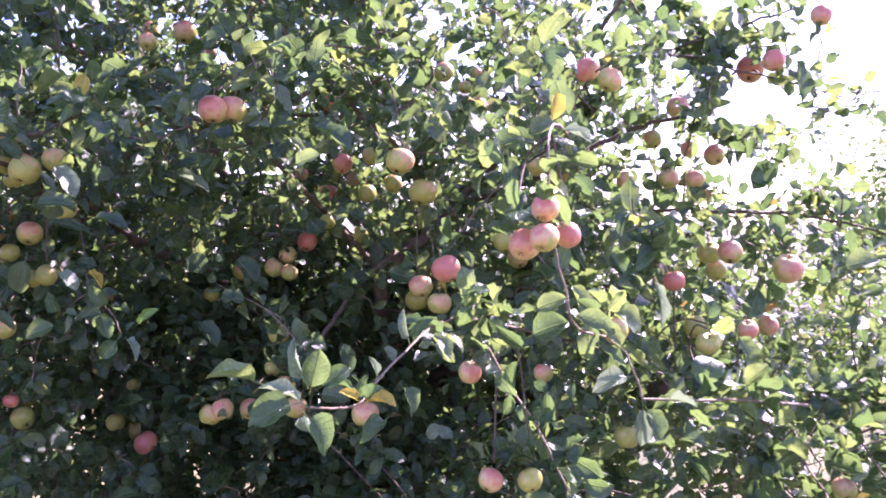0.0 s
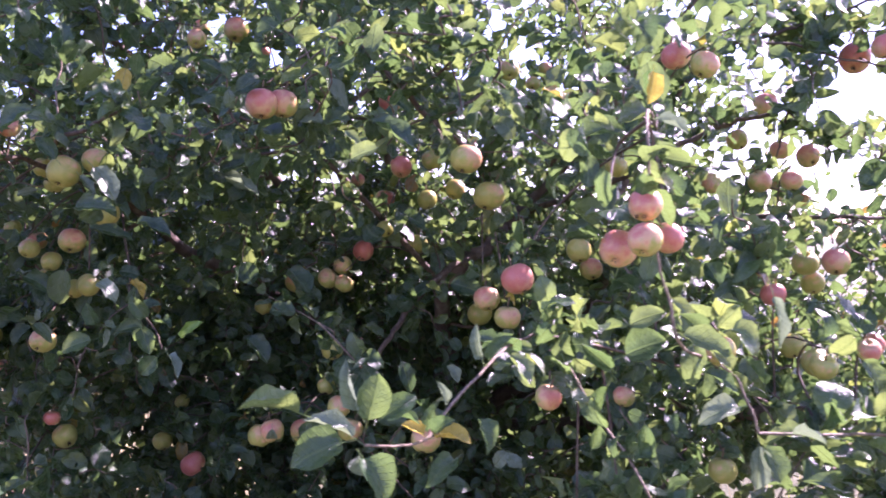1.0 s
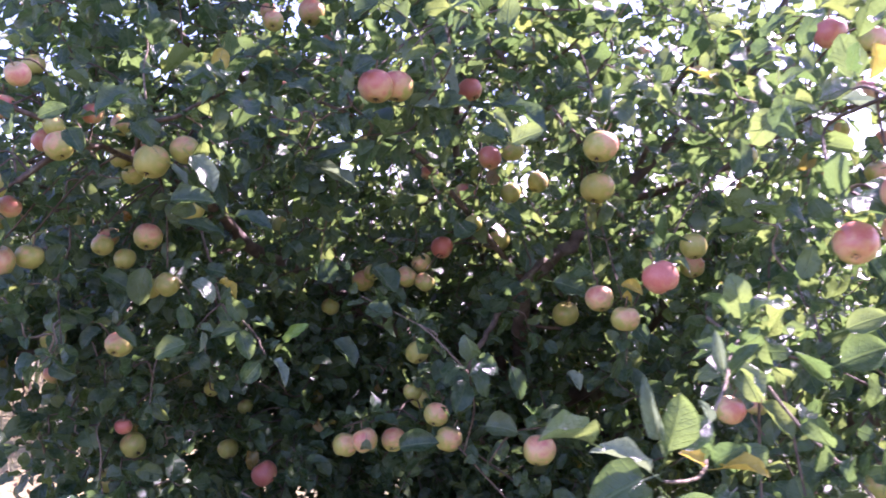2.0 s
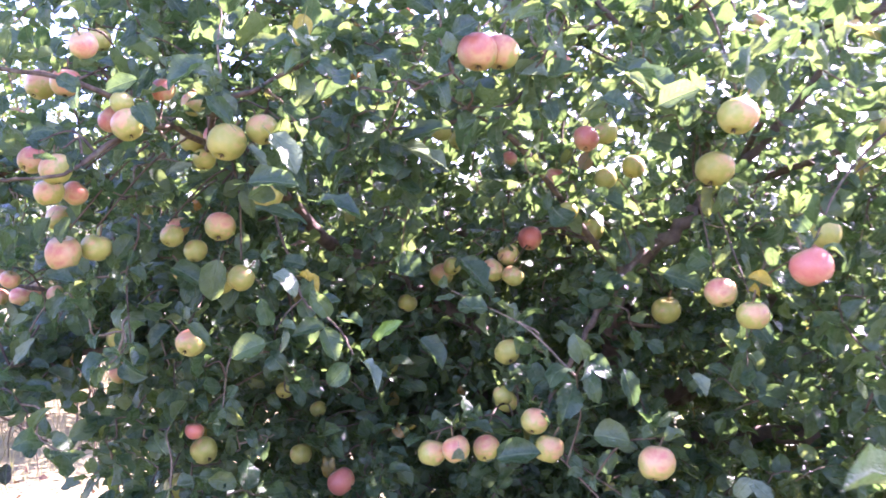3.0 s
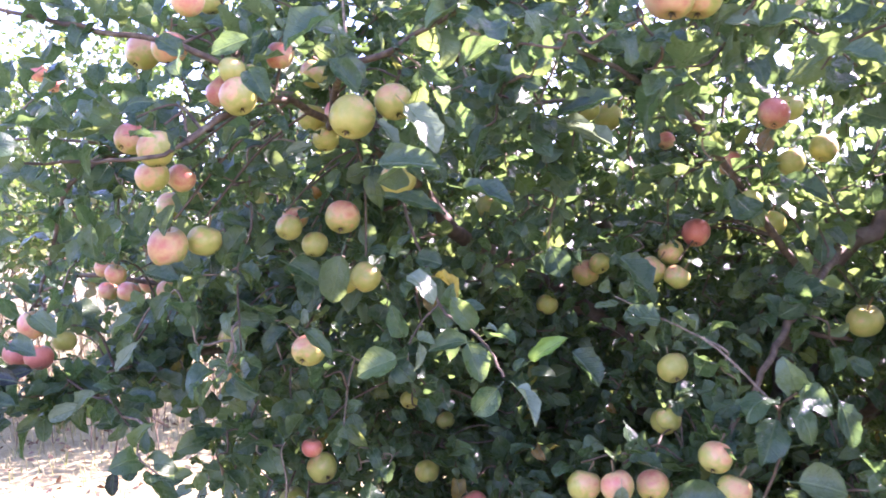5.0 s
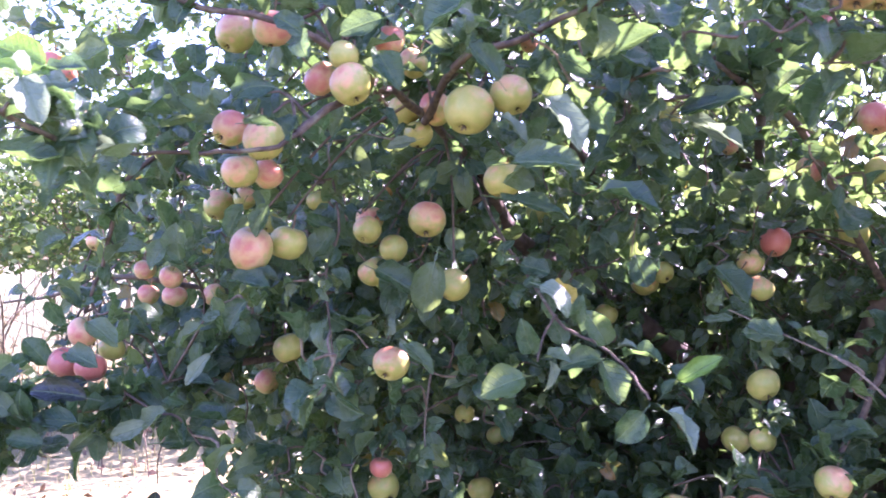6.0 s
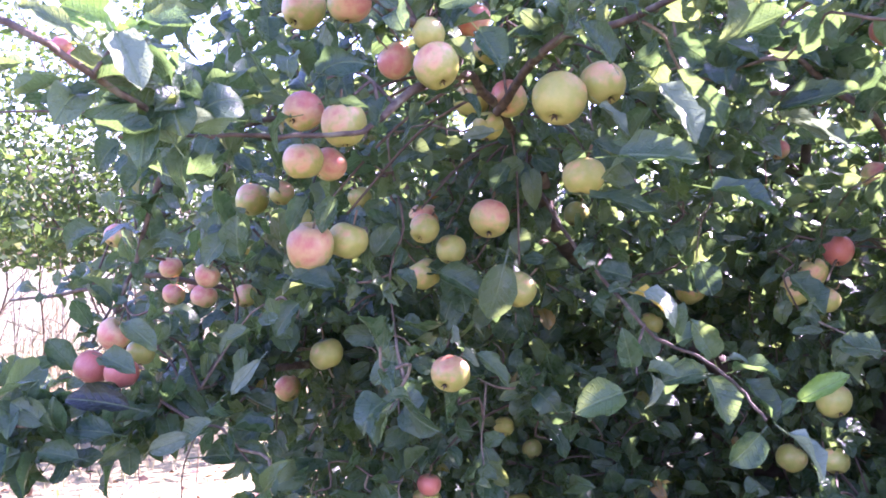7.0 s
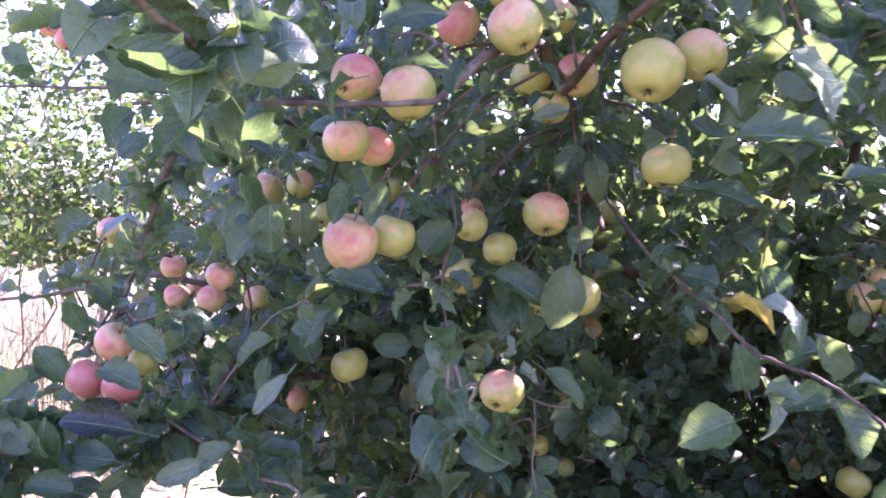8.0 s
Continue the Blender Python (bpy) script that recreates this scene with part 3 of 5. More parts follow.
wood("limb", [FORK, (-0.65, 3.75, 1.4), (-1.05, 3.5, 1.9), (-1.3, 3.0, 2.15), (-1.4, 2.6, 2.3)], 0.028, 0.006)
wood("limb", [FORK, (0.2, 3.9, 1.3), (0.55, 4.0, 1.8), (0.85, 3.9, 2.3)], 0.032, 0.010)
wood("limb", [FORK, (-0.35, 4.2, 1.2), (-0.5, 4.6, 1.7), (-0.6, 4.9, 2.2)], 0.032, 0.010)
wood("limb", [FORK, (-0.9, 4.1, 1.1), (-1.5, 4.2, 1.5), (-1.8, 4.1, 1.8)], 0.042, 0.010)
wood("limb", [FORK, (0.4, 4.0, 1.0), (0.9, 4.1, 1.3), (1.25, 4.0, 1.55)], 0.042, 0.010)
# branches that can be told apart
wood("branch", [(-0.067, 2.962, 1.455), (-0.183, 2.78, 1.392), (-0.246, 2.64, 1.329), (-0.29, 2.61, 1.27), (-0.335, 2.55, 1.20), (-0.395, 2.50, 1.095), (-0.41, 2.43, 1.04)], 0.0105, 0.0038, 8, 5, 0.006)
wood("branch", [(0.020, 2.940, 1.550), (-0.060, 2.550, 1.660), (-0.192, 2.250, 1.749), (-0.287, 2.250, 1.857), (-0.367, 2.250, 1.937), (-0.441, 2.250, 2.035), (-0.474, 2.250, 2.117)], 0.008, 0.0035, 8, 5, 0.005)
wood("branch", [(-0.186, 2.250, 1.740), (-0.081, 2.400, 1.825), (-0.037, 2.400, 1.901), (-0.131, 2.400, 1.979), (-0.204, 2.400, 2.016)], 0.0045, 0.002, 8, 5, 0.004)
wood("branch", [(-0.35, 2.9, 1.98), (-0.5, 2.75, 1.82), (-0.58, 2.65, 1.73), (-0.72, 2.45, 1.68)], 0.008, 0.0035)
wood("branch", [(-1.06, 2.3, 1.63), (-0.98, 2.15, 1.69), (-0.88, 2.08, 1.71), (-0.76, 2.0, 1.74)], 0.007, 0.003)
wood("branch", [(-1.09, 2.15, 1.66), (-1.15, 2.02, 1.71), (-1.25, 1.98, 1.73), (-1.38, 1.97, 1.76), (-1.55, 1.95, 1.80)], 0.0055, 0.0025)
wood("branch", [(-1.55, 1.95, 1.80), (-1.46, 1.76, 1.69), (-1.36, 1.62, 1.605), (-1.281, 1.58, 1.579), (-1.252, 1.61, 1.556), (-1.238, 1.65, 1.540), (-1.222, 1.692, 1.527)], 0.0034, 0.0022, 8, 5, 0.001)
wood("branch", [(-0.72, 2.48, 1.80), (-0.60, 2.55, 1.755), (-0.541, 2.6, 1.721), (-0.455, 2.6, 1.653), (-0.33, 2.78, 1.50), (-0.20, 2.95, 1.34)], 0.004, 0.009)
wood("branch", [(-1.41, 2.75, 1.7), (-1.50, 2.42, 1.62), (-1.57, 2.3, 1.54), (-1.61, 2.3, 1.42), (-1.645, 2.29, 1.31)], 0.006, 0.003)
wood("branch", [(-1.45, 2.85, 1.6), (-1.55, 2.4, 1.62), (-1.70, 2.36, 1.63), (-1.95, 2.4, 1.635)], 0.0042, 0.002)
wood("branch", [(-1.40, 2.95, 1.25), (-1.8, 2.7, 1.34), (-2.05, 2.8, 1.29), (-2.3, 2.9, 1.25)], 0.007, 0.003)
wood("branch", [(-1.03, 2.58, 1.56), (-0.962, 2.45, 1.46), (-0.910, 2.36, 1.405), (-0.871, 2.26, 1.369), (-0.829, 2.19, 1.330), (-0.782, 2.14, 1.317), (-0.744, 2.10, 1.289), (-0.719, 2.064, 1.262)], 0.0032, 0.0016, 8, 5, 0.003, False)
wood("branch", [(-0.845, 2.215, 1.345), (-0.855, 2.15, 1.325), (-0.858, 2.090, 1.298)], 0.0018, 0.0014, 6, 4, 0.001, False)
wood("branch", [(0.45, 3.1, 1.55), (0.34, 2.4, 1.66), (0.24, 1.95, 1.690), (0.175, 1.66, 1.675), (0.146, 1.51, 1.640), (0.140, 1.47, 1.612), (0.140, 1.455, 1.555)], 0.0030, 0.0016, 8, 5, 0.001, True, SUNLIT_BARK)
wood("branch", [(0.450, 3.100, 1.550), (0.712, 2.500, 1.537), (0.920, 2.500, 1.531), (1.059, 2.500, 1.509), (1.195, 2.500, 1.476), (1.350, 2.500, 1.440)], 0.006, 0.0025)
wood("branch", [(0.70, 2.4, 1.05), (0.36, 2.06, 1.22), (0.12, 1.80, 1.31), (0.035, 1.66, 1.341), (0.001, 1.58, 1.352), (-0.035, 1.48, 1.350)], 0.0030, 0.0018, 8, 5, 0.002)
wood("branch", [(-0.035, 1.48, 1.350), (-0.063, 1.40, 1.334), (-0.104, 1.31, 1.301), (-0.122, 1.25, 1.285), (-0.148, 1.20, 1.290), (-0.172, 1.17, 1.298)], 0.0018, 0.0013, 8, 5, 0.001, True, SUNLIT_BARK)
wood("branch", [(0.02, 1.80, 1.36), (0.037, 1.733, 1.335), (0.092, 1.63, 1.240), (0.129, 1.52, 1.192), (0.17, 1.44, 1.11)], 0.0026, 0.0016, 8, 5, 0.001, True, SUNLIT_BARK)
wood("branch", [(0.33, 1.99, 1.28), (0.25, 1.60, 1.32), (0.179, 1.46, 1.356), (0.165, 1.45, 1.403), (0.150, 1.45, 1.457), (0.146, 1.46, 1.50)], 0.0024, 0.0015, 8, 5, 0.001, True, SUNLIT_BARK)
wood("branch", [(0.74, 2.25, 1.08), (0.62, 1.98, 1.13), (0.50, 1.78, 1.14), (0.43, 1.64, 1.13)], 0.0045, 0.002)
wood("branch", [(0.62, 1.98, 1.13), (0.64, 1.72, 1.07), (0.60, 1.48, 1.035)], 0.0026, 0.0016)
wood("branch", [(0.702, 1.85, 1.149), (0.539, 1.72, 1.186), (0.405, 1.62, 1.210), (0.303, 1.55, 1.226)], 0.0030, 0.0020, 8, 5, 0.002, True, SUNLIT_BARK)
wood("branch", [(0.303, 1.55, 1.226), (0.293, 1.56, 1.262), (0.281, 1.58, 1.296), (0.265, 1.60, 1.309)], 0.0020, 0.0014, 8, 5, 0.001, True, SUNLIT_BARK)
wood("branch", [(-1.32, 2.95, 1.16), (-1.42, 2.78, 1.20), (-1.514, 2.65, 1.208), (-1.544, 2.5, 1.183), (-1.565, 2.35, 1.171), (-1.586, 2.25, 1.160), (-1.604, 2.12, 1.176), (-1.632, 2.05, 1.186)], 0.0045, 0.0018, 8, 5, 0.003, True, SUNLIT_BARK)

wood("branch", [(-1.242, 1.600, 1.554), (-1.239, 1.610, 1.567), (-1.236, 1.615, 1.582)], 0.0016, 0.0012, 6, 4, 0.0005, False)
wood("branch", [(-1.555, 2.655, 1.17), (-1.63, 2.58, 1.08), (-1.655, 2.55, 1.0), (-1.654, 2.54, 0.94)], 0.0022, 0.0014, 6, 4, 0.003, False)

# secondary branches, out to tips all over the crown
MAIN_WOOD = list(SKELETON)


def crown_place():
    while True:
        x, y, z = RNG.uniform(-2.4, 1.7), RNG.uniform(1.45, 5.4), RNG.uniform(0.25, 2.85)
        if RNG.random() * 1.6 < fullness(x, y, z):
            return Vector((x, y, z))


def bend(a, b, sag):
    """Places along a gently arched, crooked way from a to b."""
    def off():
        return Vector((RNG.uniform(-sag, sag), RNG.uniform(-sag, sag), abs(a.z - b.z) * 0.12 + RNG.uniform(-sag, sag)))
    return [a, a.lerp(b, 0.36) + off(), a.lerp(b, 0.68) + off() * 0.8, b]


for _ in range(330):
    tip = crown_place()
    heart = Vector((TRUNK[0], TRUNK[1], 1.1))
    start, r = min(MAIN_WOOD, key=lambda s: (s[0] - tip).length + 0.35 * (s[0] - heart).length)
    if (start - tip).length > 0.12:
        way = bend(start, tip, 0.07)
        if not any(covers_fruit(q) for q in curve_through(way, 8)[4:]):
            wood("branch", way, min(r * 0.6, 0.0045 if tip.y < 2.5 else 0.007), 0.0016, 5, 6, 0.010)

BASES = np.full((60000, 3), 1e3)
BASES[:len(SKELETON)] = [tuple(s[0]) for s in SKELETON]
GROWN = [len(SKELETON)]
twigs, foliage = Heap(), Heap()
pale = Heap()

# ---- leaves ----
# leaf: half outline by stations from stem to tip
STATIONS = ((0.0, 0.05), (0.06, 0.21), (0.16, 0.36), (0.29, 0.46), (0.43, 0.50), (0.57, 0.50), (0.70, 0.45), (0.81, 0.365), (0.90, 0.25), (0.965, 0.11), (1.0, 0.012))


FEWER = ((0.0, 0.10), (0.19, 0.40), (0.48, 0.51), (0.80, 0.37), (1.0, 0.02))
FINE, PLAIN = (-1, -0.55, 0, 0.55, 1), (-1, 0, 1)


def leaf_arrays(size, wide, fold, curl, wave, twist, rng, stations=STATIONS, sides=FINE, roll=0.0):
    """One leaf: stalk at the origin, blade along +y, upper side +z, its rims rolled."""
    verts, uvs, quads = [], [], []
    stalk = 0.28 * size
    phase = rng.uniform(0, 6.28)
    across = len(sides)
    for s, w in stations:
        a = curl * s
        y = stalk + size * (math.sin(a) / curl if abs(curl) > 1e-3 else s)
        z = -size * ((1 - math.cos(a)) / curl if abs(curl) > 1e-3 else 0.0)
        half = w * wide * size
        ragged = [rng.uniform(0.93, 1.06), rng.uniform(0.93, 1.06)]
        for side in sides:
            ripple = wave * size * side * side * (math.sin(phase + s * 11 + side * 1.3) + 0.5 * math.sin(phase * 2 + s * 23 - side))
            dx, dz = side * half * math.cos(fold), abs(side) * half * math.sin(fold) + ripple
            if abs(side) == 1:
                dx, dz = dx * (1 - 0.5 * abs(roll)) * ragged[side > 0], dz + roll * half
            c, d = math.cos(twist * s), math.sin(twist * s)
            verts.append((dx * c - dz * d + 0.06 * twist * s * s * size, y, z + dx * d + dz * c))
            uvs.append((0.5 + side * w, s))
    for i in range(len(stations) - 1):
        for k in range(across - 1):
            a = across * i + k
            quads.append((a, a + 1, a + across + 1, a + across))
    n = len(verts)
    t = 0.010 * size + 0.0006
    verts += [(-t, 0, 0), (t, 0, 0), (t, stalk * 1.15, 0.0), (-t, stalk * 1.15, 0.0), (0, 0, -t), (0, 0, t), (0, stalk * 1.15, t), (0, stalk * 1.15, -t)]
    uvs += [(0.5, 0.0)] * 8
    quads += [(n, n + 1, n + 2, n + 3), (n + 4, n + 5, n + 6, n + 7)]
    return verts, quads, uvs


# each form three times over: fine near the path, plainer deeper in the crown
TEMPLATES, DEEPER, DEEPEST = [], [], []
for k in range(40):
    form = (1.0, RNG.uniform(0.62, 0.92), RNG.uniform(0.05, 0.85), RNG.uniform(-0.9, 2.1), RNG.uniform(0.03, 0.10), RNG.uniform(-0.8, 0.8))
    roll = RNG.uniform(-0.25, 0.5)
    for shelf, stations, sides in ((TEMPLATES, STATIONS, FINE), (DEEPER, STATIONS, PLAIN), (DEEPEST, FEWER, PLAIN)):
        v, q, u = leaf_arrays(*form, random.Random(k), stations, sides, roll if sides == FINE else 0.0)
        shelf.append((np.array(v, dtype=np.float32), q, u, fast_mesh("leaf", v, q, u) if shelf is TEMPLATES else None))
SINGLE = [0]


def leaf_turn(along, up):
    """Axes of a leaf: y along, z near up."""
    y = along.normalized()
    x = y.cross(up)
    x = x.normalized() if x.length > 1e-4 else y.orthogonal().normalized()
    z = x.cross(y)
    return Matrix((x, y, z)).transposed()


def put_leaf(place, along, up, size, single, free=False, look_of=None):
    reach = (0.45, 0.8, 1.15) if place.y < 2.6 else (0.75,)
    if not free and any(covers_fruit(place + along.normalized() * (size * k)) for k in reach) and RNG.random() < 0.88:
        return
    k = RNG.randrange(len(TEMPLATES))
    mesh = TEMPLATES[k][3]
    verts, quads, uvs, _ = (TEMPLATES if place.y < 2.3 else DEEPER if place.y < 2.9 else DEEPEST)[k]
    turn = leaf_turn(along, up)
    if single and SINGLE[0] < 300:
        SINGLE[0] += 1
        ob = part("leaf", mesh.copy() if look_of else mesh, look_of or LEAF, tree)
        ob.matrix_local = Matrix.Translation(place - Vector((TRUNK[0], TRUNK[1], 0))) @ turn.to_4x4() @ Matrix.Scale(size, 4)
    else:
        local = verts @ np.array(turn.transposed(), dtype=np.float32) * size + np.array(place - Vector((TRUNK[0], TRUNK[1], 0)), dtype=np.float32)
        foliage.add(local, quads, uvs)


def rosette(tip, axis, count, size, single=False, reach=0.09, free=False):
    """Leaves set spirally about the end of a twig."""
    axis = axis.normalized()
    side = axis.orthogonal().normalized()
    turn0 = RNG.uniform(0, 6.28)
    for i in range(count):
        u = i / max(1, count - 1)
        a = turn0 + i * 2.4
        out = Matrix.Rotation(a, 3, axis) @ side
        spread = 0.35 + 0.9 * (1 - u) * RNG.uniform(0.7, 1.2)
        along = (axis * math.cos(spread) + out * math.sin(spread) + Vector((0, 0, -0.15 * RNG.random()))).normalized()
        sunny = tip.x > 0.25 or (tip.z > 1.5 and -1.0 < tip.x < -0.1 and tip.y < 2.5)
        up = (Vector((0.42 if sunny else 0.08, -0.36 if sunny else -0.25, 0.75)) + axis * 0.5 - out * 0.25 + Vector((RNG.gauss(0, 0.55), RNG.gauss(0, 0.55), RNG.gauss(0, 0.35))))
        put_leaf(tip - axis * (reach * (1 - u)), along, up, size * RNG.uniform(0.65, 1.15), single, free)


def spur(tip, count, size, single=False, base=None):
    """A twig from the nearest wood to tip, with its rosette."""
    if base is None:
        p = np.array(tip)
        far = ((BASES[:GROWN[0]] - p) ** 2).sum(axis=1)
        base = Vector(BASES[int(np.argmin(far))])
    if (base - tip).length < 0.03:
        base = tip + Vector((0, 0.06, -0.04))
    line = curve_through(bend(base, tip, 0.02), 3)
    if covers_fruit(tip) or covers_fruit(line[4]) or covers_fruit(line[6]):
        return
    v, f = tube_arrays(to_tree(line if tip.y < 2.7 else line[::3]), 0.0026, 0.0015, 4 if tip.y < 2.7 else 3, RNG)
    (pale if tip.y < 2.7 and GROWN[0] % 2 else twigs).add(v, f)
    for q in (line[4], line[6], line[8]):
        BASES[GROWN[0]] = q
        GROWN[0] += 1
    axis = (line[-1] - line[-2]).normalized() + Vector((0, -0.15, 0.1))
    rosette(tip, axis, count, size, single)
    if (base - tip).length > 0.22:
        for q in (line[4], line[6]):
            rosette(q, axis + Vector((RNG.gauss(0, 0.6), RNG.gauss(0, 0.6), 0.3)), RNG.randint(2, 4), size * 0.9, single, 0.04)


# the sprays nearest the lens, each leaf apart
def spray(x, y, z, ax, ay, az, count, size, free=False):
    rosette(Vector((x, y, z)), Vector((ax, ay, az)), count, size, True, 0.07, free)


def blade(x, y, z, ax, ay, az, ux, uy, uz, size, look_of=None):
    """One leaf by itself: stalk end, way of the midrib, upper side."""
    put_leaf(Vector((x, y, z)), Vector((ax, ay, az)), Vector((ux, uy, uz)), size, True, True, look_of)


def formed(x, y, z, ax, ay, az, ux, uy, uz, size, wide, fold, curl, look_of=None, twist=0.1):
    """One leaf by itself with a form of its own."""
    v, q, u = leaf_arrays(1.0, wide, fold, curl, 0.055, twist, random.Random(int(1000 * x + 77 * z)), roll=0.22)
    ob = part("leaf", fast_mesh("leaf", v, q, u), look_of or LEAF, tree)
    SINGLE[0] += 1
    # leaves on the sunny side turn their upper face to the light
    ob.matrix_local = Matrix.Translation(Vector((x - TRUNK[0], y - TRUNK[1], z))) @ leaf_turn(Vector((ax, ay, az)), Vector((ux + (0.4 if x > -0.9 else 0.1), uy, uz))).to_4x4() @ Matrix.Scale(size, 4)


formed(-0.219, 1.160, 1.325, -0.57, -0.71, 0.41, 0.3, 0.3, 0.9, 0.062, 0.55, 0.9, 0.5)
formed(-0.172, 1.170, 1.298, -0.62, -0.1, 0.45, 0.3, -0.3, 0.9, 0.048, 0.6, 0.5, 0.6, DOWNY)
formed(-0.178, 1.160, 1.306, -0.81, -0.57, -0.11, 0.15, -0.5, 0.85, 0.052, 0.9, 0.45, 0.9)
formed(-0.172, 1.170, 1.319, -0.29, -0.29, 0.91, -0.5, -0.75, -0.2, 0.050, 0.62, 1.1, 0.7, DOWNY)
formed(-0.172, 1.172, 1.310, 0.25, -0.1, 0.92, -0.1, -0.95, 0.2, 0.044, 0.85, 0.3, 0.3)
formed(-0.178, 1.160, 1.297, 0.62, -0.58, -0.53, 0.1, -0.85, 0.5, 0.048, 0.9, 0.6, 1.1)
formed(-0.176, 1.163, 1.297, 0.1, -0.40, -0.85, -0.7, -0.5, 0.3, 0.026, 0.9, 0.8, 1.6, DOWNY)
formed(-0.168, 1.190, 1.312, 0.81, 0.18, 0.55, -0.2, -0.8, 0.5, 0.040, 0.75, 0.5, 0.5)
formed(-0.159, 1.200, 1.318, 1.0, 0.0, 0.07, 0.0, -0.3, 0.9, 0.030, 0.6, 0.8, 0.8)
formed(-0.119, 1.250, 1.285, 0.81, -0.52, 0.26, 0.0, -0.5, 0.85, 0.040, 0.8, 0.5, 0.6, YELLOWED)
formed(-0.119, 1.250, 1.285, 0.54, -0.51, 0.67, -0.3, -0.6, 0.6, 0.031, 0.8, 0.5, 0.6)
formed(-0.119, 1.250, 1.285, -0.5, -0.3, 0.5, 0.2, -0.5, 0.8, 0.026, 0.8, 0.5, 0.6, YELLOWED)
formed(-0.085, 1.280, 1.262, -0.63, -0.77, -0.22, 0.0, -0.5, 0.85, 0.044, 0.7, 0.6, 1.2)
formed(-0.075, 1.330, 1.296, 0.53, -0.62, -0.58, 0.2, -0.8, 0.5, 0.040, 0.75, 0.6, 1.1)
formed(-0.063, 1.400, 1.334, -0.26, -0.29, 0.92, -0.6, -0.7, 0.1, 0.044, 0.55, 0.9, 0.9, DOWNY)
formed(-0.063, 1.400, 1.334, 0.46, -0.32, 0.83, -0.3, -0.6, 0.7, 0.042, 0.6, 0.8, 0.9)
formed(-0.040, 1.470, 1.348, 0.60, -0.40, -0.55, 0.3, -0.6, 0.7, 0.046, 0.8, 0.3, 0.6)
formed(-0.040, 1.470, 1.350, -0.60, -0.50, 0.35, 0.3, -0.5, 0.8, 0.040, 0.7, 0.6, 0.6)
formed(-0.104, 1.310, 1.301, -0.14, -0.28, 0.95, 0.5, -0.8, 0.1, 0.028, 0.6, 0.8, 0.5, DOWNY)
formed(-0.123, 1.260, 1.282, 0.22, 0.0, 0.98, -0.6, -0.7, 0.1, 0.030, 0.6, 0.7, 0.5)
formed(0.303, 1.550, 1.226, -0.05, -0.2, -0.95, -0.3, -0.9, 0.2, 0.058, 0.62, 0.3, 0.2, DOWNY)
formed(0.303, 1.550, 1.222, 0.45, -0.2, -0.85, 0.1, -0.9, 0.3, 0.052, 0.9, 0.2, 0.3)
formed(0.293, 1.560, 1.262, -0.90, -0.35, -0.05, 0.3, -0.4, 0.85, 0.062, 0.7, 0.4, 1.0, DOWNY)
formed(0.281, 1.580, 1.296, -0.55, -0.35, 0.70, -0.2, -0.7, 0.6, 0.055, 0.7, 0.4, 0.4)
formed(0.405, 1.620, 1.210, 0.30, -0.4, 0.75, 0.5, -0.5, 0.7, 0.050, 0.7, 0.5, 0.5)
formed(0.340, 1.570, 1.222, 0.70, -0.6, 0.10, 0.5, -0.4, 0.8, 0.048, 0.7, 0.5, 0.5, DOWNY)
formed(-1.575, 2.225, 1.213, -0.85, -0.4, -0.25, 0.1, -0.85, 0.5, 0.064, 0.6, 0.2, 0.3, DARKENED)
formed(-1.654, 2.539, 0.940, 0.1, -0.4, -0.85, 0.1, -0.9, 0.3, 0.050, 0.7, 0.3, 0.4, DARKENED)
formed(-0.718, 2.060, 1.257, -0.62, -0.34, -0.71, 0.1, -0.8, 0.55, 0.048, 0.9, 0.4, 0.6)
formed(-0.710, 2.060, 1.259, 0.64, -0.65, -0.41, 0.3, -0.6, 0.7, 0.062, 0.5, 0.8, 0.7, DOWNY)
formed(-0.707, 2.060, 1.265, 0.55, 0.00, 0.83, -0.3, -0.6, 0.7, 0.024, 0.7, 0.5, 0.5)
formed(-0.695, 2.080, 1.275, 0.72, -0.35, 0.60, -0.2, -0.8, 0.55, 0.060, 0.5, 0.5, 0.5, BACKLIT)
formed(-0.765, 2.120, 1.308, -0.40, -0.49, 0.78, -0.2, -0.9, 0.35, 0.056, 0.7, 0.35, 0.5)
formed(-0.758, 2.120, 1.301, 0.65, -0.66, 0.37, 0.0, -0.6, 0.8, 0.058, 0.65, 0.5, 0.8)
formed(-0.768, 2.120, 1.301, -0.80, -0.59, 0.03, 0.0, -0.7, 0.7, 0.056, 0.7, 0.5, 0.8)
formed(-0.761, 2.120, 1.314, 0.67, -0.61, 0.43, 0.0, -0.6, 0.8, 0.027, 0.6, 0.6, 0.8, DOWNY)
formed(-0.862, 2.090, 1.297, -0.20, -0.50, 0.84, -0.3, -0.9, 0.2, 0.050, 0.7, 0.4, 0.5)
formed(-0.860, 2.090, 1.281, -0.81, -0.54, -0.20, 0.0, -0.7, 0.7, 0.061, 0.85, 0.3, 0.6)
formed(-0.873, 2.250, 1.385, 0.77, -0.62, -0.11, 0.0, -0.3, 0.9, 0.067, 0.5, 0.8, 0.8, YELLOWED)
formed(-0.844, 2.090, 1.309, 0.22, -0.60, -0.77, 0.2, -0.9, 0.2, 0.042, 0.55, 0.9, 1.4, DOWNY)
formed(-0.855, 2.090, 1.301, 0.71, -0.64, 0.30, 0.0, -0.7, 0.7, 0.039, 0.7, 0.5, 0.8)
formed(-1.322, 1.780, 1.618, -0.72, -0.50, 0.40, 0.1, -0.85, 0.45, 0.052, 0.85, 0.35, 0.5, BACKLIT)
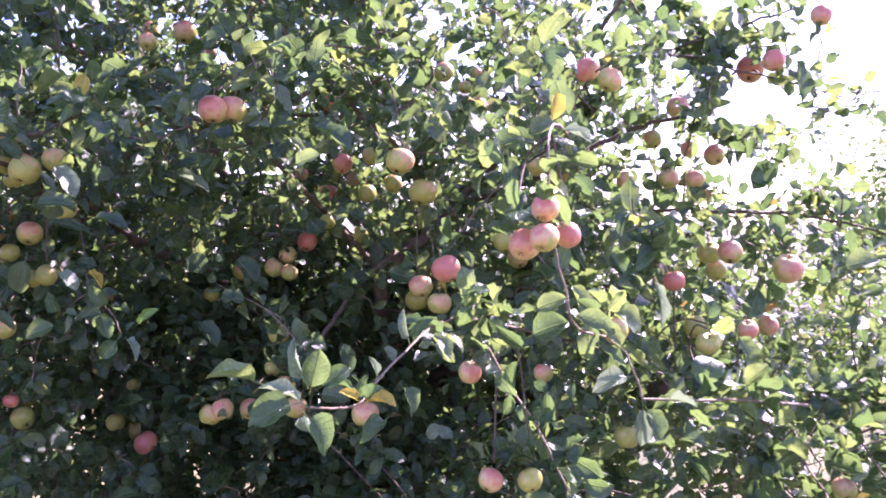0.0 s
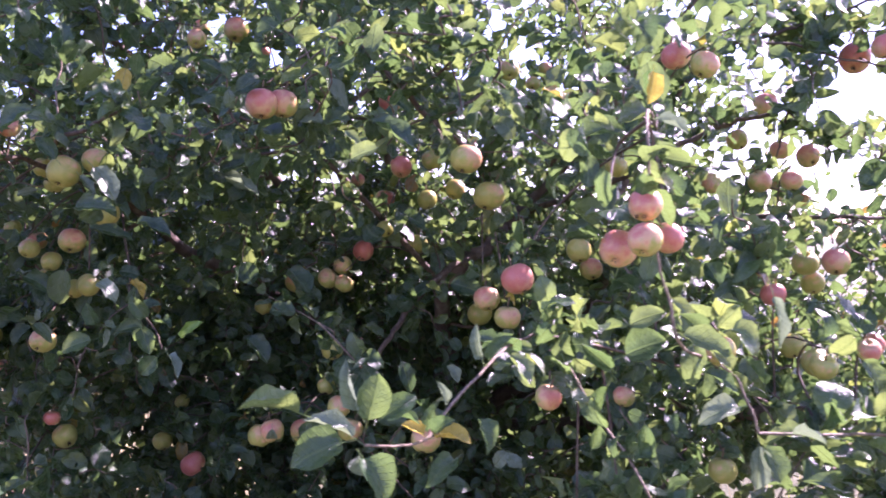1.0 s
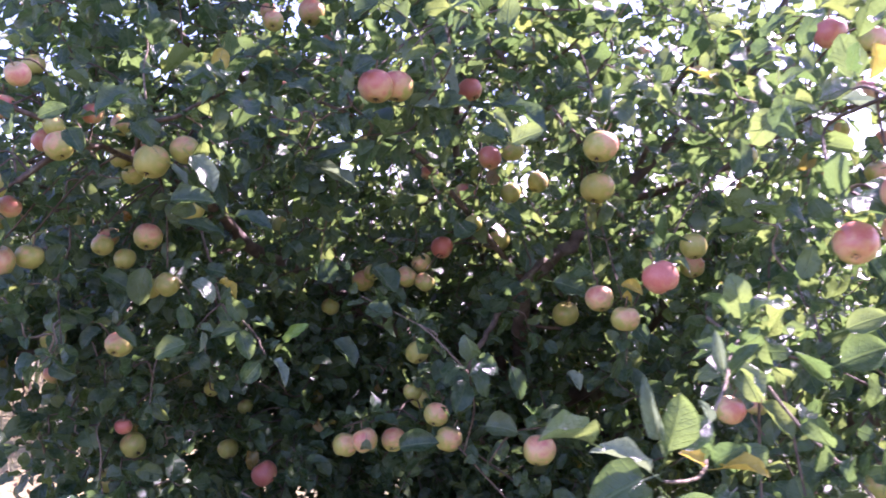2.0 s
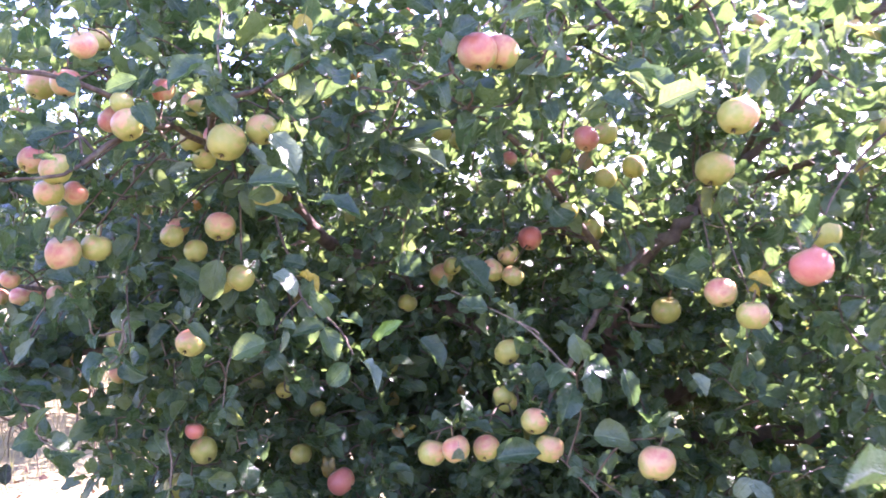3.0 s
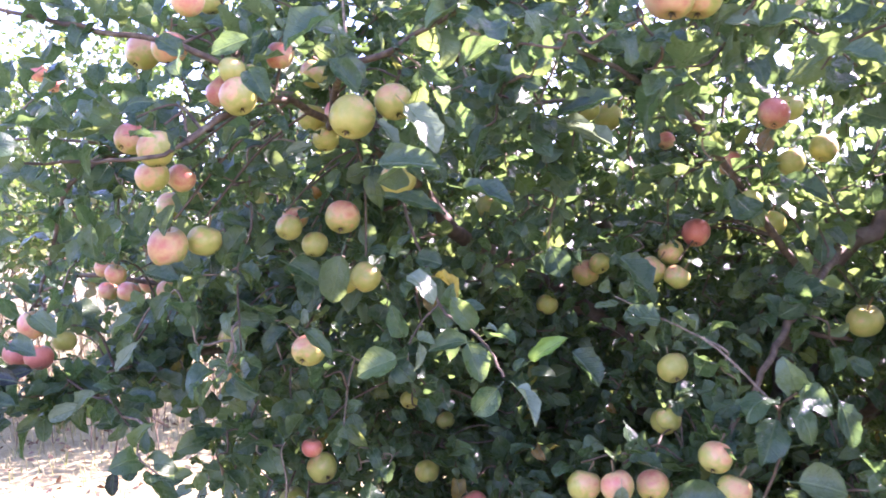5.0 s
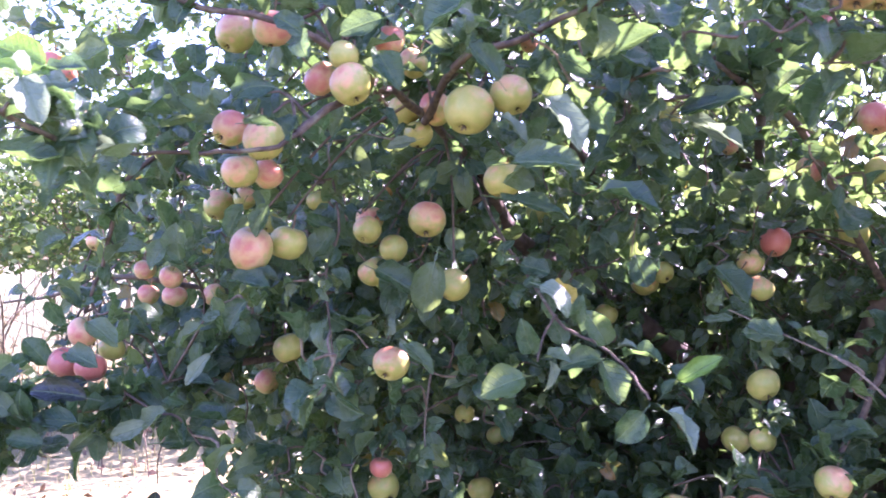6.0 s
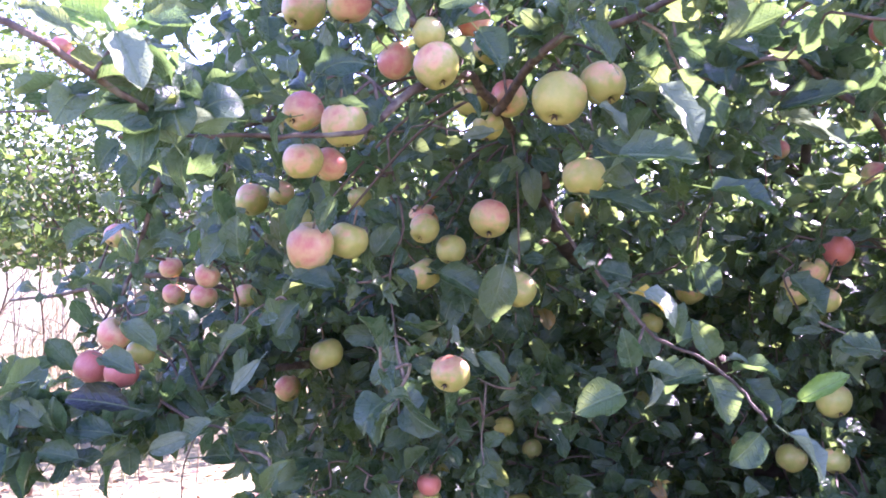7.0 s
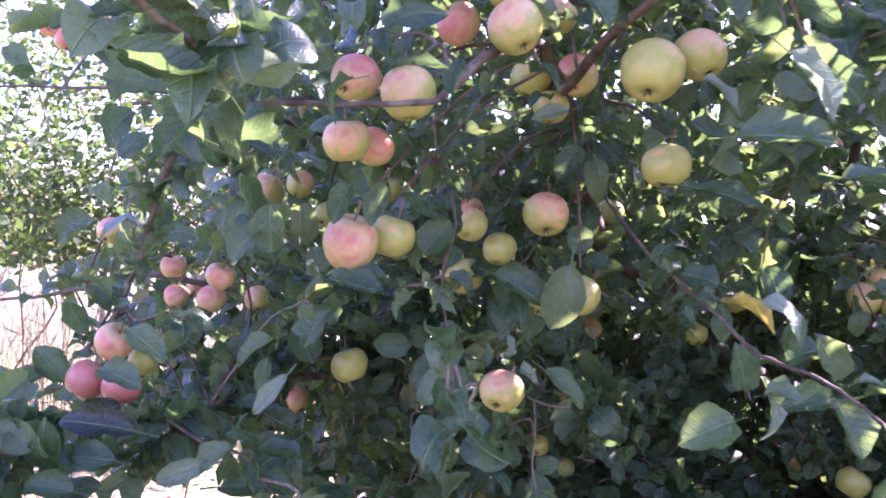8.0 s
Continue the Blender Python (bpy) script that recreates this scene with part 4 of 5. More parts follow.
formed(-1.326, 1.800, 1.620, 0.83, -0.34, 0.44, -0.2, -0.8, 0.5, 0.049, 0.8, 0.3, 0.4)
formed(-1.342, 1.780, 1.622, 0.71, -0.48, -0.52, 0.2, -0.8, 0.5, 0.050, 0.65, 0.5, 0.9, DOWNY)
formed(-1.240, 1.624, 1.549, -0.91, -0.37, -0.17, 0.0, -0.7, 0.6, 0.042, 0.32, 0.2, 0.4)
formed(-1.213, 1.674, 1.504, -0.50, -0.33, 0.80, 0.1, -0.5, 0.5, 0.048, 0.80, 0.4, 0.3)
formed(-1.228, 1.704, 1.524, -0.06, -0.43, 0.90, -0.2, -0.8, 0.7, 0.036, 0.70, 0.3, 0.7)
formed(-1.255, 1.684, 1.522, -0.76, -0.54, 0.36, 0.1, -0.6, 0.4, 0.029, 0.80, 0.4, 0.3)
formed(-1.240, 1.704, 1.522, 0.85, -0.41, 0.33, -0.1, -0.6, 0.6, 0.038, 0.70, 0.5, 0.2, DOWNY)
formed(-1.240, 1.704, 1.520, -0.59, -0.37, -0.72, -0.4, -0.9, 0.5, 0.042, 0.70, 0.4, 0.3)
formed(-1.199, 1.754, 1.543, -0.88, -0.47, -0.06, -0.1, -0.7, 0.9, 0.033, 0.60, 0.4, 0.4)
formed(-1.671, 2.304, 1.448, -0.84, -0.23, -0.49, -0.2, -0.6, 0.5, 0.068, 0.95, 0.5, 0.6)
formed(-1.334, 2.054, 1.404, -0.06, -0.30, 0.95, -0.2, -0.8, 0.5, 0.051, 0.90, 0.2, 0.4)
formed(-1.340, 2.054, 1.453, -0.63, -0.31, -0.71, -0.1, -0.7, 0.6, 0.050, 0.80, 0.2, 0.5)
formed(-1.264, 2.104, 1.506, -0.36, -0.32, -0.88, -0.0, -0.6, 0.5, 0.049, 0.70, 0.5, 0.3)
formed(-1.229, 2.104, 1.506, -0.28, -0.32, -0.90, 0.0, -0.8, 0.7, 0.048, 0.70, 0.4, 0.3)
formed(-1.197, 1.924, 1.583, 0.94, -0.33, -0.02, -0.2, -0.6, 0.5, 0.047, 0.35, 0.5, 0.3)
formed(-0.924, 2.124, 1.625, 0.73, -0.28, -0.62, 0.2, -0.6, 0.7, 0.055, 0.40, 0.4, 0.5, DOWNY)
formed(-0.950, 2.184, 1.512, 0.98, -0.16, -0.10, 0.0, -0.6, 0.7, 0.101, 0.36, 0.2, 0.5)
formed(-0.939, 2.184, 1.586, 0.89, -0.21, -0.42, 0.2, -0.5, 0.4, 0.075, 0.50, 0.4, 0.7)
formed(-1.034, 2.304, 1.563, -0.55, -0.37, -0.75, 0.2, -0.7, 0.9, 0.042, 0.80, 0.3, 0.7)
formed(-0.649, 2.404, 1.627, -0.97, -0.25, 0.02, -0.1, -1.0, 0.4, 0.061, 0.50, 0.3, 0.3)
formed(-1.038, 2.204, 1.594, -0.90, -0.36, -0.24, -0.1, -0.7, 0.3, 0.044, 0.50, 0.3, 0.2, DOWNY)
formed(-1.451, 2.054, 1.218, -0.97, -0.18, 0.18, 0.3, -0.7, 0.6, 0.088, 0.50, 0.4, 0.4, DARKENED)
formed(-1.712, 2.304, 1.202, -0.59, -0.25, 0.77, -0.0, -0.7, 0.8, 0.062, 0.80, 0.3, 0.2)
formed(-1.602, 2.164, 1.267, 0.95, -0.25, -0.18, -0.0, -0.7, 0.7, 0.063, 0.70, 0.4, 0.3)
formed(-1.595, 2.204, 1.315, 0.90, -0.23, -0.37, 0.2, -0.7, 0.6, 0.068, 0.60, 0.2, 0.5)
formed(-1.419, 2.154, 1.171, -0.93, -0.22, -0.30, 0.7, -0.7, 0.5, 0.070, 0.50, 0.5, 0.4, DOWNY)
formed(-1.398, 2.154, 1.196, -0.84, -0.27, -0.48, 0.0, -0.6, 0.8, 0.058, 0.70, 0.3, 0.6)
formed(-1.580, 2.054, 1.185, -0.76, -0.31, 0.57, 0.0, -0.7, 0.5, 0.051, 0.80, 0.2, 0.3)
formed(-1.508, 2.104, 1.171, -0.96, -0.24, 0.13, 0.0, -0.6, 0.7, 0.066, 0.60, 0.2, 0.2)
formed(-1.529, 2.054, 1.149, -0.93, -0.29, 0.23, 0.4, -0.6, 0.5, 0.054, 0.70, 0.5, 0.4)
formed(-1.357, 2.204, 1.280, -0.59, -0.25, -0.77, 0.2, -0.9, 0.7, 0.062, 0.40, 0.3, 0.2, DOWNY)
formed(-1.388, 2.254, 1.309, -0.87, -0.26, -0.41, -0.3, -0.7, 0.9, 0.061, 0.60, 0.5, 0.7)
formed(-1.409, 2.254, 1.294, -0.07, -0.27, -0.96, -0.2, -0.6, 0.7, 0.057, 0.50, 0.4, 0.5)
formed(-1.319, 2.254, 1.357, -0.66, -0.24, -0.71, -0.3, -0.9, 0.4, 0.064, 0.70, 0.3, 0.7)
formed(-1.314, 2.124, 1.390, 0.97, -0.23, -0.09, 0.1, -0.8, 1.0, 0.067, 0.60, 0.4, 0.2)
formed(-1.156, 2.304, 1.404, 0.92, -0.19, -0.34, -0.1, -0.7, 0.6, 0.080, 0.70, 0.5, 0.5)
formed(-1.035, 2.304, 1.436, -0.20, -0.18, -0.96, 0.1, -0.7, 0.5, 0.088, 0.75, 0.4, 0.7)
formed(-0.783, 2.104, 1.314, 0.41, -0.27, -0.87, -0.2, -0.7, 0.6, 0.058, 0.80, 0.5, 0.2)
formed(-1.077, 2.204, 1.305, 0.83, -0.25, -0.51, 0.1, -0.8, 0.7, 0.062, 0.50, 0.5, 0.5)
formed(-0.902, 1.954, 1.737, -0.87, -0.21, -0.45, -0.3, -0.7, 0.6, 0.073, 0.85, 0.4, 0.4)
formed(-1.018, 1.954, 1.709, -0.89, -0.31, -0.33, 0.3, -0.9, 0.4, 0.051, 0.70, 0.2, 0.2)
formed(-1.050, 1.974, 1.680, 0.60, -0.29, -0.74, 0.0, -0.9, 0.5, 0.053, 0.80, 0.5, 0.5)
formed(-0.866, 2.054, 1.642, 0.71, -0.20, -0.68, 0.1, -0.6, 0.6, 0.080, 0.70, 0.2, 0.6, DOWNY)
formed(-0.916, 2.054, 1.545, 0.98, -0.18, 0.08, -0.2, -0.7, 0.6, 0.089, 0.60, 0.4, 0.4)
formed(-0.791, 2.054, 1.668, 0.86, -0.24, 0.45, 0.0, -0.9, 0.6, 0.064, 0.70, 0.5, 0.2)
formed(-0.805, 2.104, 1.521, 0.96, -0.19, -0.18, 0.2, -0.6, 0.8, 0.081, 0.60, 0.5, 0.5)
formed(-0.893, 2.004, 1.628, -0.56, -0.28, 0.78, -0.4, -0.6, 0.6, 0.056, 0.70, 0.5, 0.3)
formed(-0.410, 2.104, 1.708, 0.88, -0.26, 0.39, -0.1, -0.8, 0.9, 0.059, 0.90, 0.3, 0.6)
formed(-0.381, 2.104, 1.717, -0.95, -0.26, 0.19, 0.2, -0.5, 0.7, 0.059, 0.80, 0.3, 0.4, DOWNY)
formed(-0.331, 2.004, 1.670, 0.88, -0.32, -0.36, 0.1, -1.1, 0.5, 0.049, 0.80, 0.4, 0.2)
formed(-0.284, 1.704, 1.605, 0.87, -0.33, 0.37, -0.1, -0.6, 0.4, 0.048, 0.80, 0.3, 0.2)
formed(-0.314, 1.804, 1.673, 0.80, -0.32, -0.51, 0.0, -0.7, 0.9, 0.049, 0.50, 0.3, 0.6)
formed(-0.694, 2.304, 1.634, 0.92, -0.22, 0.33, 0.3, -0.8, 0.5, 0.070, 0.45, 0.3, 0.7)
formed(-0.677, 2.304, 1.628, 0.91, -0.24, -0.34, -0.2, -1.1, 0.7, 0.065, 0.40, 0.3, 0.6, DOWNY)
formed(-1.356, 2.254, 1.186, -0.77, -0.23, -0.59, 0.0, -0.8, 0.6, 0.067, 0.80, 0.2, 0.3)
formed(-1.474, 2.204, 1.118, 0.97, -0.16, 0.21, 0.0, -0.8, 0.7, 0.099, 0.50, 0.4, 0.4)
formed(-1.308, 2.304, 1.023, -0.94, -0.25, -0.23, -0.1, -0.8, 0.6, 0.062, 0.60, 0.3, 0.7)
formed(-0.607, 2.604, 1.418, 0.71, -0.18, -0.68, 0.1, -0.6, 0.6, 0.087, 0.95, 0.2, 0.2)
formed(-0.691, 2.504, 1.245, 0.79, -0.19, -0.58, 0.1, -0.5, 0.5, 0.083, 0.80, 0.4, 0.6)
formed(-0.332, 2.304, 1.079, 0.98, -0.22, 0.00, 0.1, -0.8, 0.5, 0.072, 0.95, 0.4, 0.7)
formed(-0.266, 2.304, 1.224, 0.37, -0.21, -0.90, -0.1, -0.7, 0.2, 0.073, 0.60, 0.2, 0.5)
formed(-0.181, 2.504, 1.377, 0.97, -0.17, -0.20, -0.1, -1.0, 0.4, 0.090, 0.70, 0.3, 0.7)
formed(-0.515, 2.304, 1.025, 0.94, -0.18, 0.28, -0.3, -0.9, 0.7, 0.085, 0.80, 0.5, 0.6)
formed(-0.157, 2.204, 1.220, 0.64, -0.35, -0.68, -0.1, -0.6, 0.5, 0.044, 0.80, 0.5, 0.6, DOWNY)
formed(-0.802, 2.104, 1.849, -0.15, -0.27, -0.95, -0.0, -0.7, 0.7, 0.057, 0.70, 0.4, 0.5, YELLOWED)
formed(-0.704, 2.304, 1.627, 0.93, -0.15, 0.35, 0.2, -1.0, 0.9, 0.105, 0.50, 0.4, 0.3)
formed(-0.698, 2.304, 1.639, 0.94, -0.15, -0.31, 0.5, -0.6, 1.0, 0.102, 0.45, 0.4, 0.4, DOWNY)
formed(-0.432, 2.204, 1.851, 0.66, -0.16, -0.73, 0.3, -0.9, 0.7, 0.095, 0.50, 0.3, 0.7, DOWNY)
formed(-0.305, 2.004, 1.721, 0.89, -0.16, -0.43, 0.1, -0.6, 0.8, 0.098, 0.70, 0.4, 0.5)
formed(0.860, 2.304, 1.933, 0.11, -0.15, -0.98, 0.2, -0.8, 0.5, 0.105, 0.70, 0.2, 0.2)
formed(0.538, 2.404, 2.060, 0.49, -0.17, -0.85, -0.0, -0.8, 0.7, 0.091, 0.90, 0.2, 0.7)
formed(0.058, 1.704, 1.635, 0.93, -0.20, 0.31, -0.1, -0.4, 0.5, 0.076, 0.80, 0.4, 0.7)
formed(0.176, 1.604, 1.819, -0.25, -0.21, -0.94, -0.3, -0.6, 0.5, 0.074, 0.60, 0.4, 0.5)
formed(0.172, 1.604, 1.732, -0.11, -0.33, -0.94, -0.0, -0.9, 0.5, 0.047, 0.70, 0.5, 0.4, YELLOWED)
formed(0.197, 1.804, 1.686, 0.91, -0.27, -0.32, -0.0, -0.7, 0.7, 0.058, 0.70, 0.5, 0.3, DOWNY)
formed(0.868, 2.404, 1.678, -0.71, -0.17, -0.68, -0.2, -0.6, 0.7, 0.090, 0.80, 0.3, 0.4)
formed(0.772, 2.404, 1.776, 0.60, -0.21, -0.77, -0.1, -0.4, 0.7, 0.076, 0.60, 0.2, 0.7)
formed(0.779, 1.904, 1.413, 0.92, -0.23, 0.32, 0.1, -0.7, 0.8, 0.068, 0.90, 0.3, 0.5)
formed(0.119, 1.604, 1.315, 0.85, -0.25, 0.47, -0.3, -1.0, 0.7, 0.062, 0.95, 0.3, 0.6)
formed(0.191, 1.604, 1.414, 0.49, -0.31, -0.82, 0.3, -0.8, 0.9, 0.051, 0.90, 0.3, 0.6)
formed(0.127, 1.604, 1.360, 0.84, -0.30, 0.44, -0.2, -0.6, 0.4, 0.052, 0.70, 0.2, 0.5)
formed(0.165, 1.464, 1.375, 0.91, -0.25, -0.34, 0.1, -0.8, 0.4, 0.062, 0.70, 0.4, 0.2)
formed(0.142, 1.504, 1.188, 0.02, -0.32, 0.95, -0.3, -0.8, 0.5, 0.049, 0.60, 0.5, 0.5)
formed(0.333, 1.604, 1.425, 0.24, -0.21, -0.95, -0.2, -0.5, 0.5, 0.074, 0.35, 0.5, 0.6, DOWNY)
formed(0.219, 1.554, 1.317, 0.85, -0.29, -0.44, -0.1, -0.5, 0.4, 0.054, 0.50, 0.4, 0.5)
formed(0.535, 1.804, 1.306, 0.54, -0.22, -0.81, -0.2, -0.9, 0.8, 0.072, 0.70, 0.2, 0.6)
formed(0.058, 1.704, 1.266, 0.66, -0.25, -0.71, -0.0, -0.9, 0.6, 0.062, 0.80, 0.4, 0.3)
formed(-1.235, 1.624, 1.579, -0.61, -0.58, 0.54, 0.2, -0.6, 0.7, 0.027, 0.80, 0.3, 0.5, BACKLIT)
formed(-1.251, 1.634, 1.586, 0.87, -0.47, 0.16, 0.2, -0.6, 0.7, 0.033, 0.60, 0.3, 0.5, BACKLIT)
formed(-1.241, 1.614, 1.591, 0.64, -0.33, -0.69, 0.2, -0.6, 0.7, 0.047, 0.70, 0.3, 0.5, DOWNY)
formed(-1.246, 1.644, 1.588, 0.92, -0.32, 0.21, 0.2, -0.6, 0.7, 0.048, 0.60, 0.3, 0.5)
formed(-1.247, 1.604, 1.570, -0.71, -0.36, 0.61, 0.2, -0.6, 0.7, 0.043, 0.45, 0.3, 0.5)
blade(-0.040, 2.325, 1.378, 0.80, -0.30, -0.20, 0.0, -0.7, 0.6, 0.050, YELLOWED)
blade(-0.035, 2.335, 1.350, 0.85, -0.25, -0.05, 0.0, -0.6, 0.7, 0.042, YELLOWED)
blade(-1.210, 2.550, 1.545, 0.60, -0.30, -0.60, 0.0, -0.9, 0.3, 0.036, BROWNED)
blade(-1.192, 2.690, 1.045, 0.15, -0.25, -0.90, 0.1, -0.9, 0.2, 0.052, DOWNY)
blade(-1.185, 2.690, 1.040, 0.60, -0.30, 0.45, 0.2, -0.9, 0.2, 0.046, DOWNY)
blade(-1.200, 2.690, 1.030, 0.75, -0.20, -0.45, 0.0, -0.8, 0.5, 0.044, DOWNY)
blade(-0.575, 2.370, 1.045, 0.05, -0.15, -0.95, 0.2, -0.9, 0.1, 0.048, DOWNY)
blade(-0.030, 2.330, 1.005, 0.55, -0.35, -0.60, 0.1, -0.8, 0.5, 0.056, DOWNY)
blade(-0.010, 2.330, 1.005, -0.60, -0.35, -0.50, 0.1, -0.8, 0.5, 0.050, DOWNY)
blade(-0.870, 2.080, 1.400, 0.85, -0.30, -0.25, 0.0, -0.4, 0.9, 0.058, DOWNY)
blade(-1.115, 2.310, 1.285, 0.20, -0.30, 0.80, 0.4, -0.8, 0.1, 0.030, DOWNY)
blade(-1.105, 2.305, 1.275, 0.70, -0.40, 0.10, 0.1, -0.7, 0.6, 0.036, DOWNY)
spray(-1.434, 1.900, 1.691, -0.3, -0.5, -0.1, 7, 0.049)
spray(-1.337, 1.950, 1.683, -0.5, -0.5, -0.2, 6, 0.051)
spray(-1.334, 2.050, 1.662, 0.3, -0.5, -0.0, 7, 0.053)
spray(-1.259, 2.050, 1.718, -0.4, -0.5, -0.1, 6, 0.058)
spray(-1.309, 1.900, 1.591, -0.6, -0.5, 0.3, 6, 0.051)
spray(-1.287, 2.000, 1.605, -0.4, -0.5, 0.0, 7, 0.050)
spray(-1.364, 1.900, 1.634, 0.1, -0.5, 0.3, 5, 0.045)
spray(-1.230, 2.100, 1.641, -0.0, -0.5, -0.1, 7, 0.050)
spray(-1.366, 1.850, 1.572, -0.2, -0.5, 0.4, 6, 0.051)
spray(-1.436, 2.100, 1.512, -0.4, -0.5, 0.0, 5, 0.050)
spray(-1.369, 2.100, 1.444, -0.0, -0.5, 0.6, 8, 0.057)
spray(-1.201, 2.150, 1.726, -0.4, -0.5, 0.3, 5, 0.054)
spray(-1.232, 1.850, 1.591, -0.4, -0.5, 0.3, 6, 0.045)
spray(-1.212, 1.900, 1.622, -0.1, -0.5, 0.3, 5, 0.053)
spray(-1.325, 1.850, 1.525, -0.5, -0.5, -0.2, 5, 0.046)
spray(-1.323, 2.000, 1.530, 0.1, -0.5, 0.5, 5, 0.053)
spray(-0.040, 1.500, 1.370, -0.4, -0.4, 0.6, 6, 0.046)
spray(-1.230, 1.700, 1.545, 0.2, -0.3, 0.4, 8, 0.043)
spray(-1.365, 1.800, 1.650, -0.1, -0.3, 0.6, 5, 0.043)
spray(-1.420, 1.720, 1.600, -0.7, -0.3, 0.2, 5, 0.043)
spray(-1.127, 1.920, 1.700, -0.2, -0.6, 0.3, 8, 0.050)
spray(-1.300, 1.960, 1.760, -0.3, -0.5, 0.4, 6, 0.050)
spray(-1.420, 2.150, 1.410, -0.2, -0.5, -0.5, 5, 0.049)
spray(-1.330, 2.130, 1.350, 0.2, -0.4, -0.6, 4, 0.051)
spray(-1.690, 2.400, 1.090, -0.4, -0.5, -0.1, 8, 0.060)
spray(-1.800, 2.220, 1.120, -0.7, -0.4, 0.1, 7, 0.060)
spray(-1.640, 2.260, 1.220, -0.3, -0.4, -0.5, 6, 0.062)
spray(-0.940, 2.050, 1.710, 0.3, -0.5, 0.3, 8, 0.057)
spray(-0.780, 2.000, 1.730, 0.5, -0.5, 0.3, 7, 0.057)
spray(-0.860, 2.120, 1.560, 0.3, -0.7, 0.0, 8, 0.058)
spray(-0.560, 2.020, 1.820, 0.0, -0.5, 0.5, 7, 0.046)
spray(0.130, 1.500, 1.765, 0.0, -0.4, 0.3, 9, 0.055)
spray(0.200, 1.850, 1.890, 0.2, -0.3, 0.5, 8, 0.054)
spray(0.060, 1.620, 1.670, -0.3, -0.5, 0.1, 7, 0.055)
spray(-0.060, 1.920, 1.760, -0.2, -0.6, 0.2, 7, 0.054)
spray(0.190, 1.450, 1.095, 0.2, -0.3, -0.5, 7, 0.052)
spray(0.240, 1.500, 1.370, 0.3, -0.6, 0.2, 8, 0.054)
spray(0.420, 1.620, 1.135, 0.2, -0.6, 0.3, 9, 0.054)
spray(0.600, 1.460, 1.040, 0.4, -0.5, 0.2, 8, 0.054)
spray(-0.930, 2.290, 1.420, 0.2, -0.5, 0.4, 5, 0.048)
spray(-0.890, 2.240, 1.375, -0.4, -0.5, -0.2, 5, 0.045)
spray(-0.810, 2.160, 1.335, 0.2, -0.6, 0.5, 4, 0.043)
spray(-0.030, 1.500, 1.365, -0.1, -0.4, 0.7, 6, 0.036)
spray(-0.020, 1.520, 1.340, 0.4, -0.5, -0.2, 5, 0.038)
spray(0.030, 1.655, 1.350, -0.2, -0.5, 0.5, 6, 0.038)
spray(0.090, 1.760, 1.330, 0.1, -0.5, 0.6, 6, 0.042)
spray(0.200, 1.880, 1.290, 0.2, -0.5, 0.5, 7, 0.045)
spray(0.060, 1.660, 1.315, 0.3, -0.5, -0.2, 6, 0.040)
spray(0.136, 1.500, 1.208, 0.5, -0.3, 0.1, 5, 0.036)
spray(0.120, 1.520, 1.230, -0.5, -0.3, -0.2, 4, 0.034)
spray(0.165, 1.470, 1.160, -0.5, -0.3, -0.3, 5, 0.036)
spray(0.080, 1.550, 1.275, -0.4, -0.5, -0.2, 6, 0.050)

for x, y, z in ((-1.44, 2.76, 1.19), (-1.514, 2.65, 1.20), (-1.544, 2.5, 1.175), (-1.565, 2.35, 1.16), (-1.586, 2.25, 1.15), (-1.604, 2.12, 1.16), (-1.632, 2.05, 1.17)):
    for _ in range(3):
        spray(x + RNG.uniform(-0.05, 0.03), y + RNG.uniform(-0.05, 0.05), z + (RNG.uniform(-0.035, 0.01) if y < 2.3 else RNG.uniform(-0.02, 0.02)), RNG.gauss(-0.2, 0.5), -0.5, RNG.gauss(-0.1, 0.4), RNG.randint(5, 7), 0.056)

# the twigs that bear the fruit
for x, y, z, _, _, _, r in HANGING:
    tip = Vector((x + RNG.uniform(-0.01, 0.01), y + 0.3 * r, z + 1.25 * r))
    p = np.array(tip)
    off = BASES[:GROWN[0]] - p
    base = Vector(BASES[int(np.argmin((off ** 2).sum(axis=1) + 0.6 * np.maximum(0.0, -off[:, 1])))])
    if (base - tip).length > 0.02:
        line = curve_through([base, base.lerp(tip, 0.5) + Vector((0, 0.02, 0.03)), tip], 4)
        if any(covers_fruit(q) for q in line[2:6]):
            line = curve_through([base, base.lerp(tip, 0.35) + Vector((0, 0.13, 0.03)), base.lerp(tip, 0.75) + Vector((0, 0.08, 0.03)), tip], 3)
        twigs.add(*tube_arrays(to_tree(line), 0.0028, 0.002, 4, RNG))
    rosette(tip + Vector((0, 0.01, 0.01)), Vector((RNG.gauss(0, 0.5), -0.2, 0.8)), RNG.randint(4, 7), RNG.uniform(0.048, 0.062), False, 0.03)
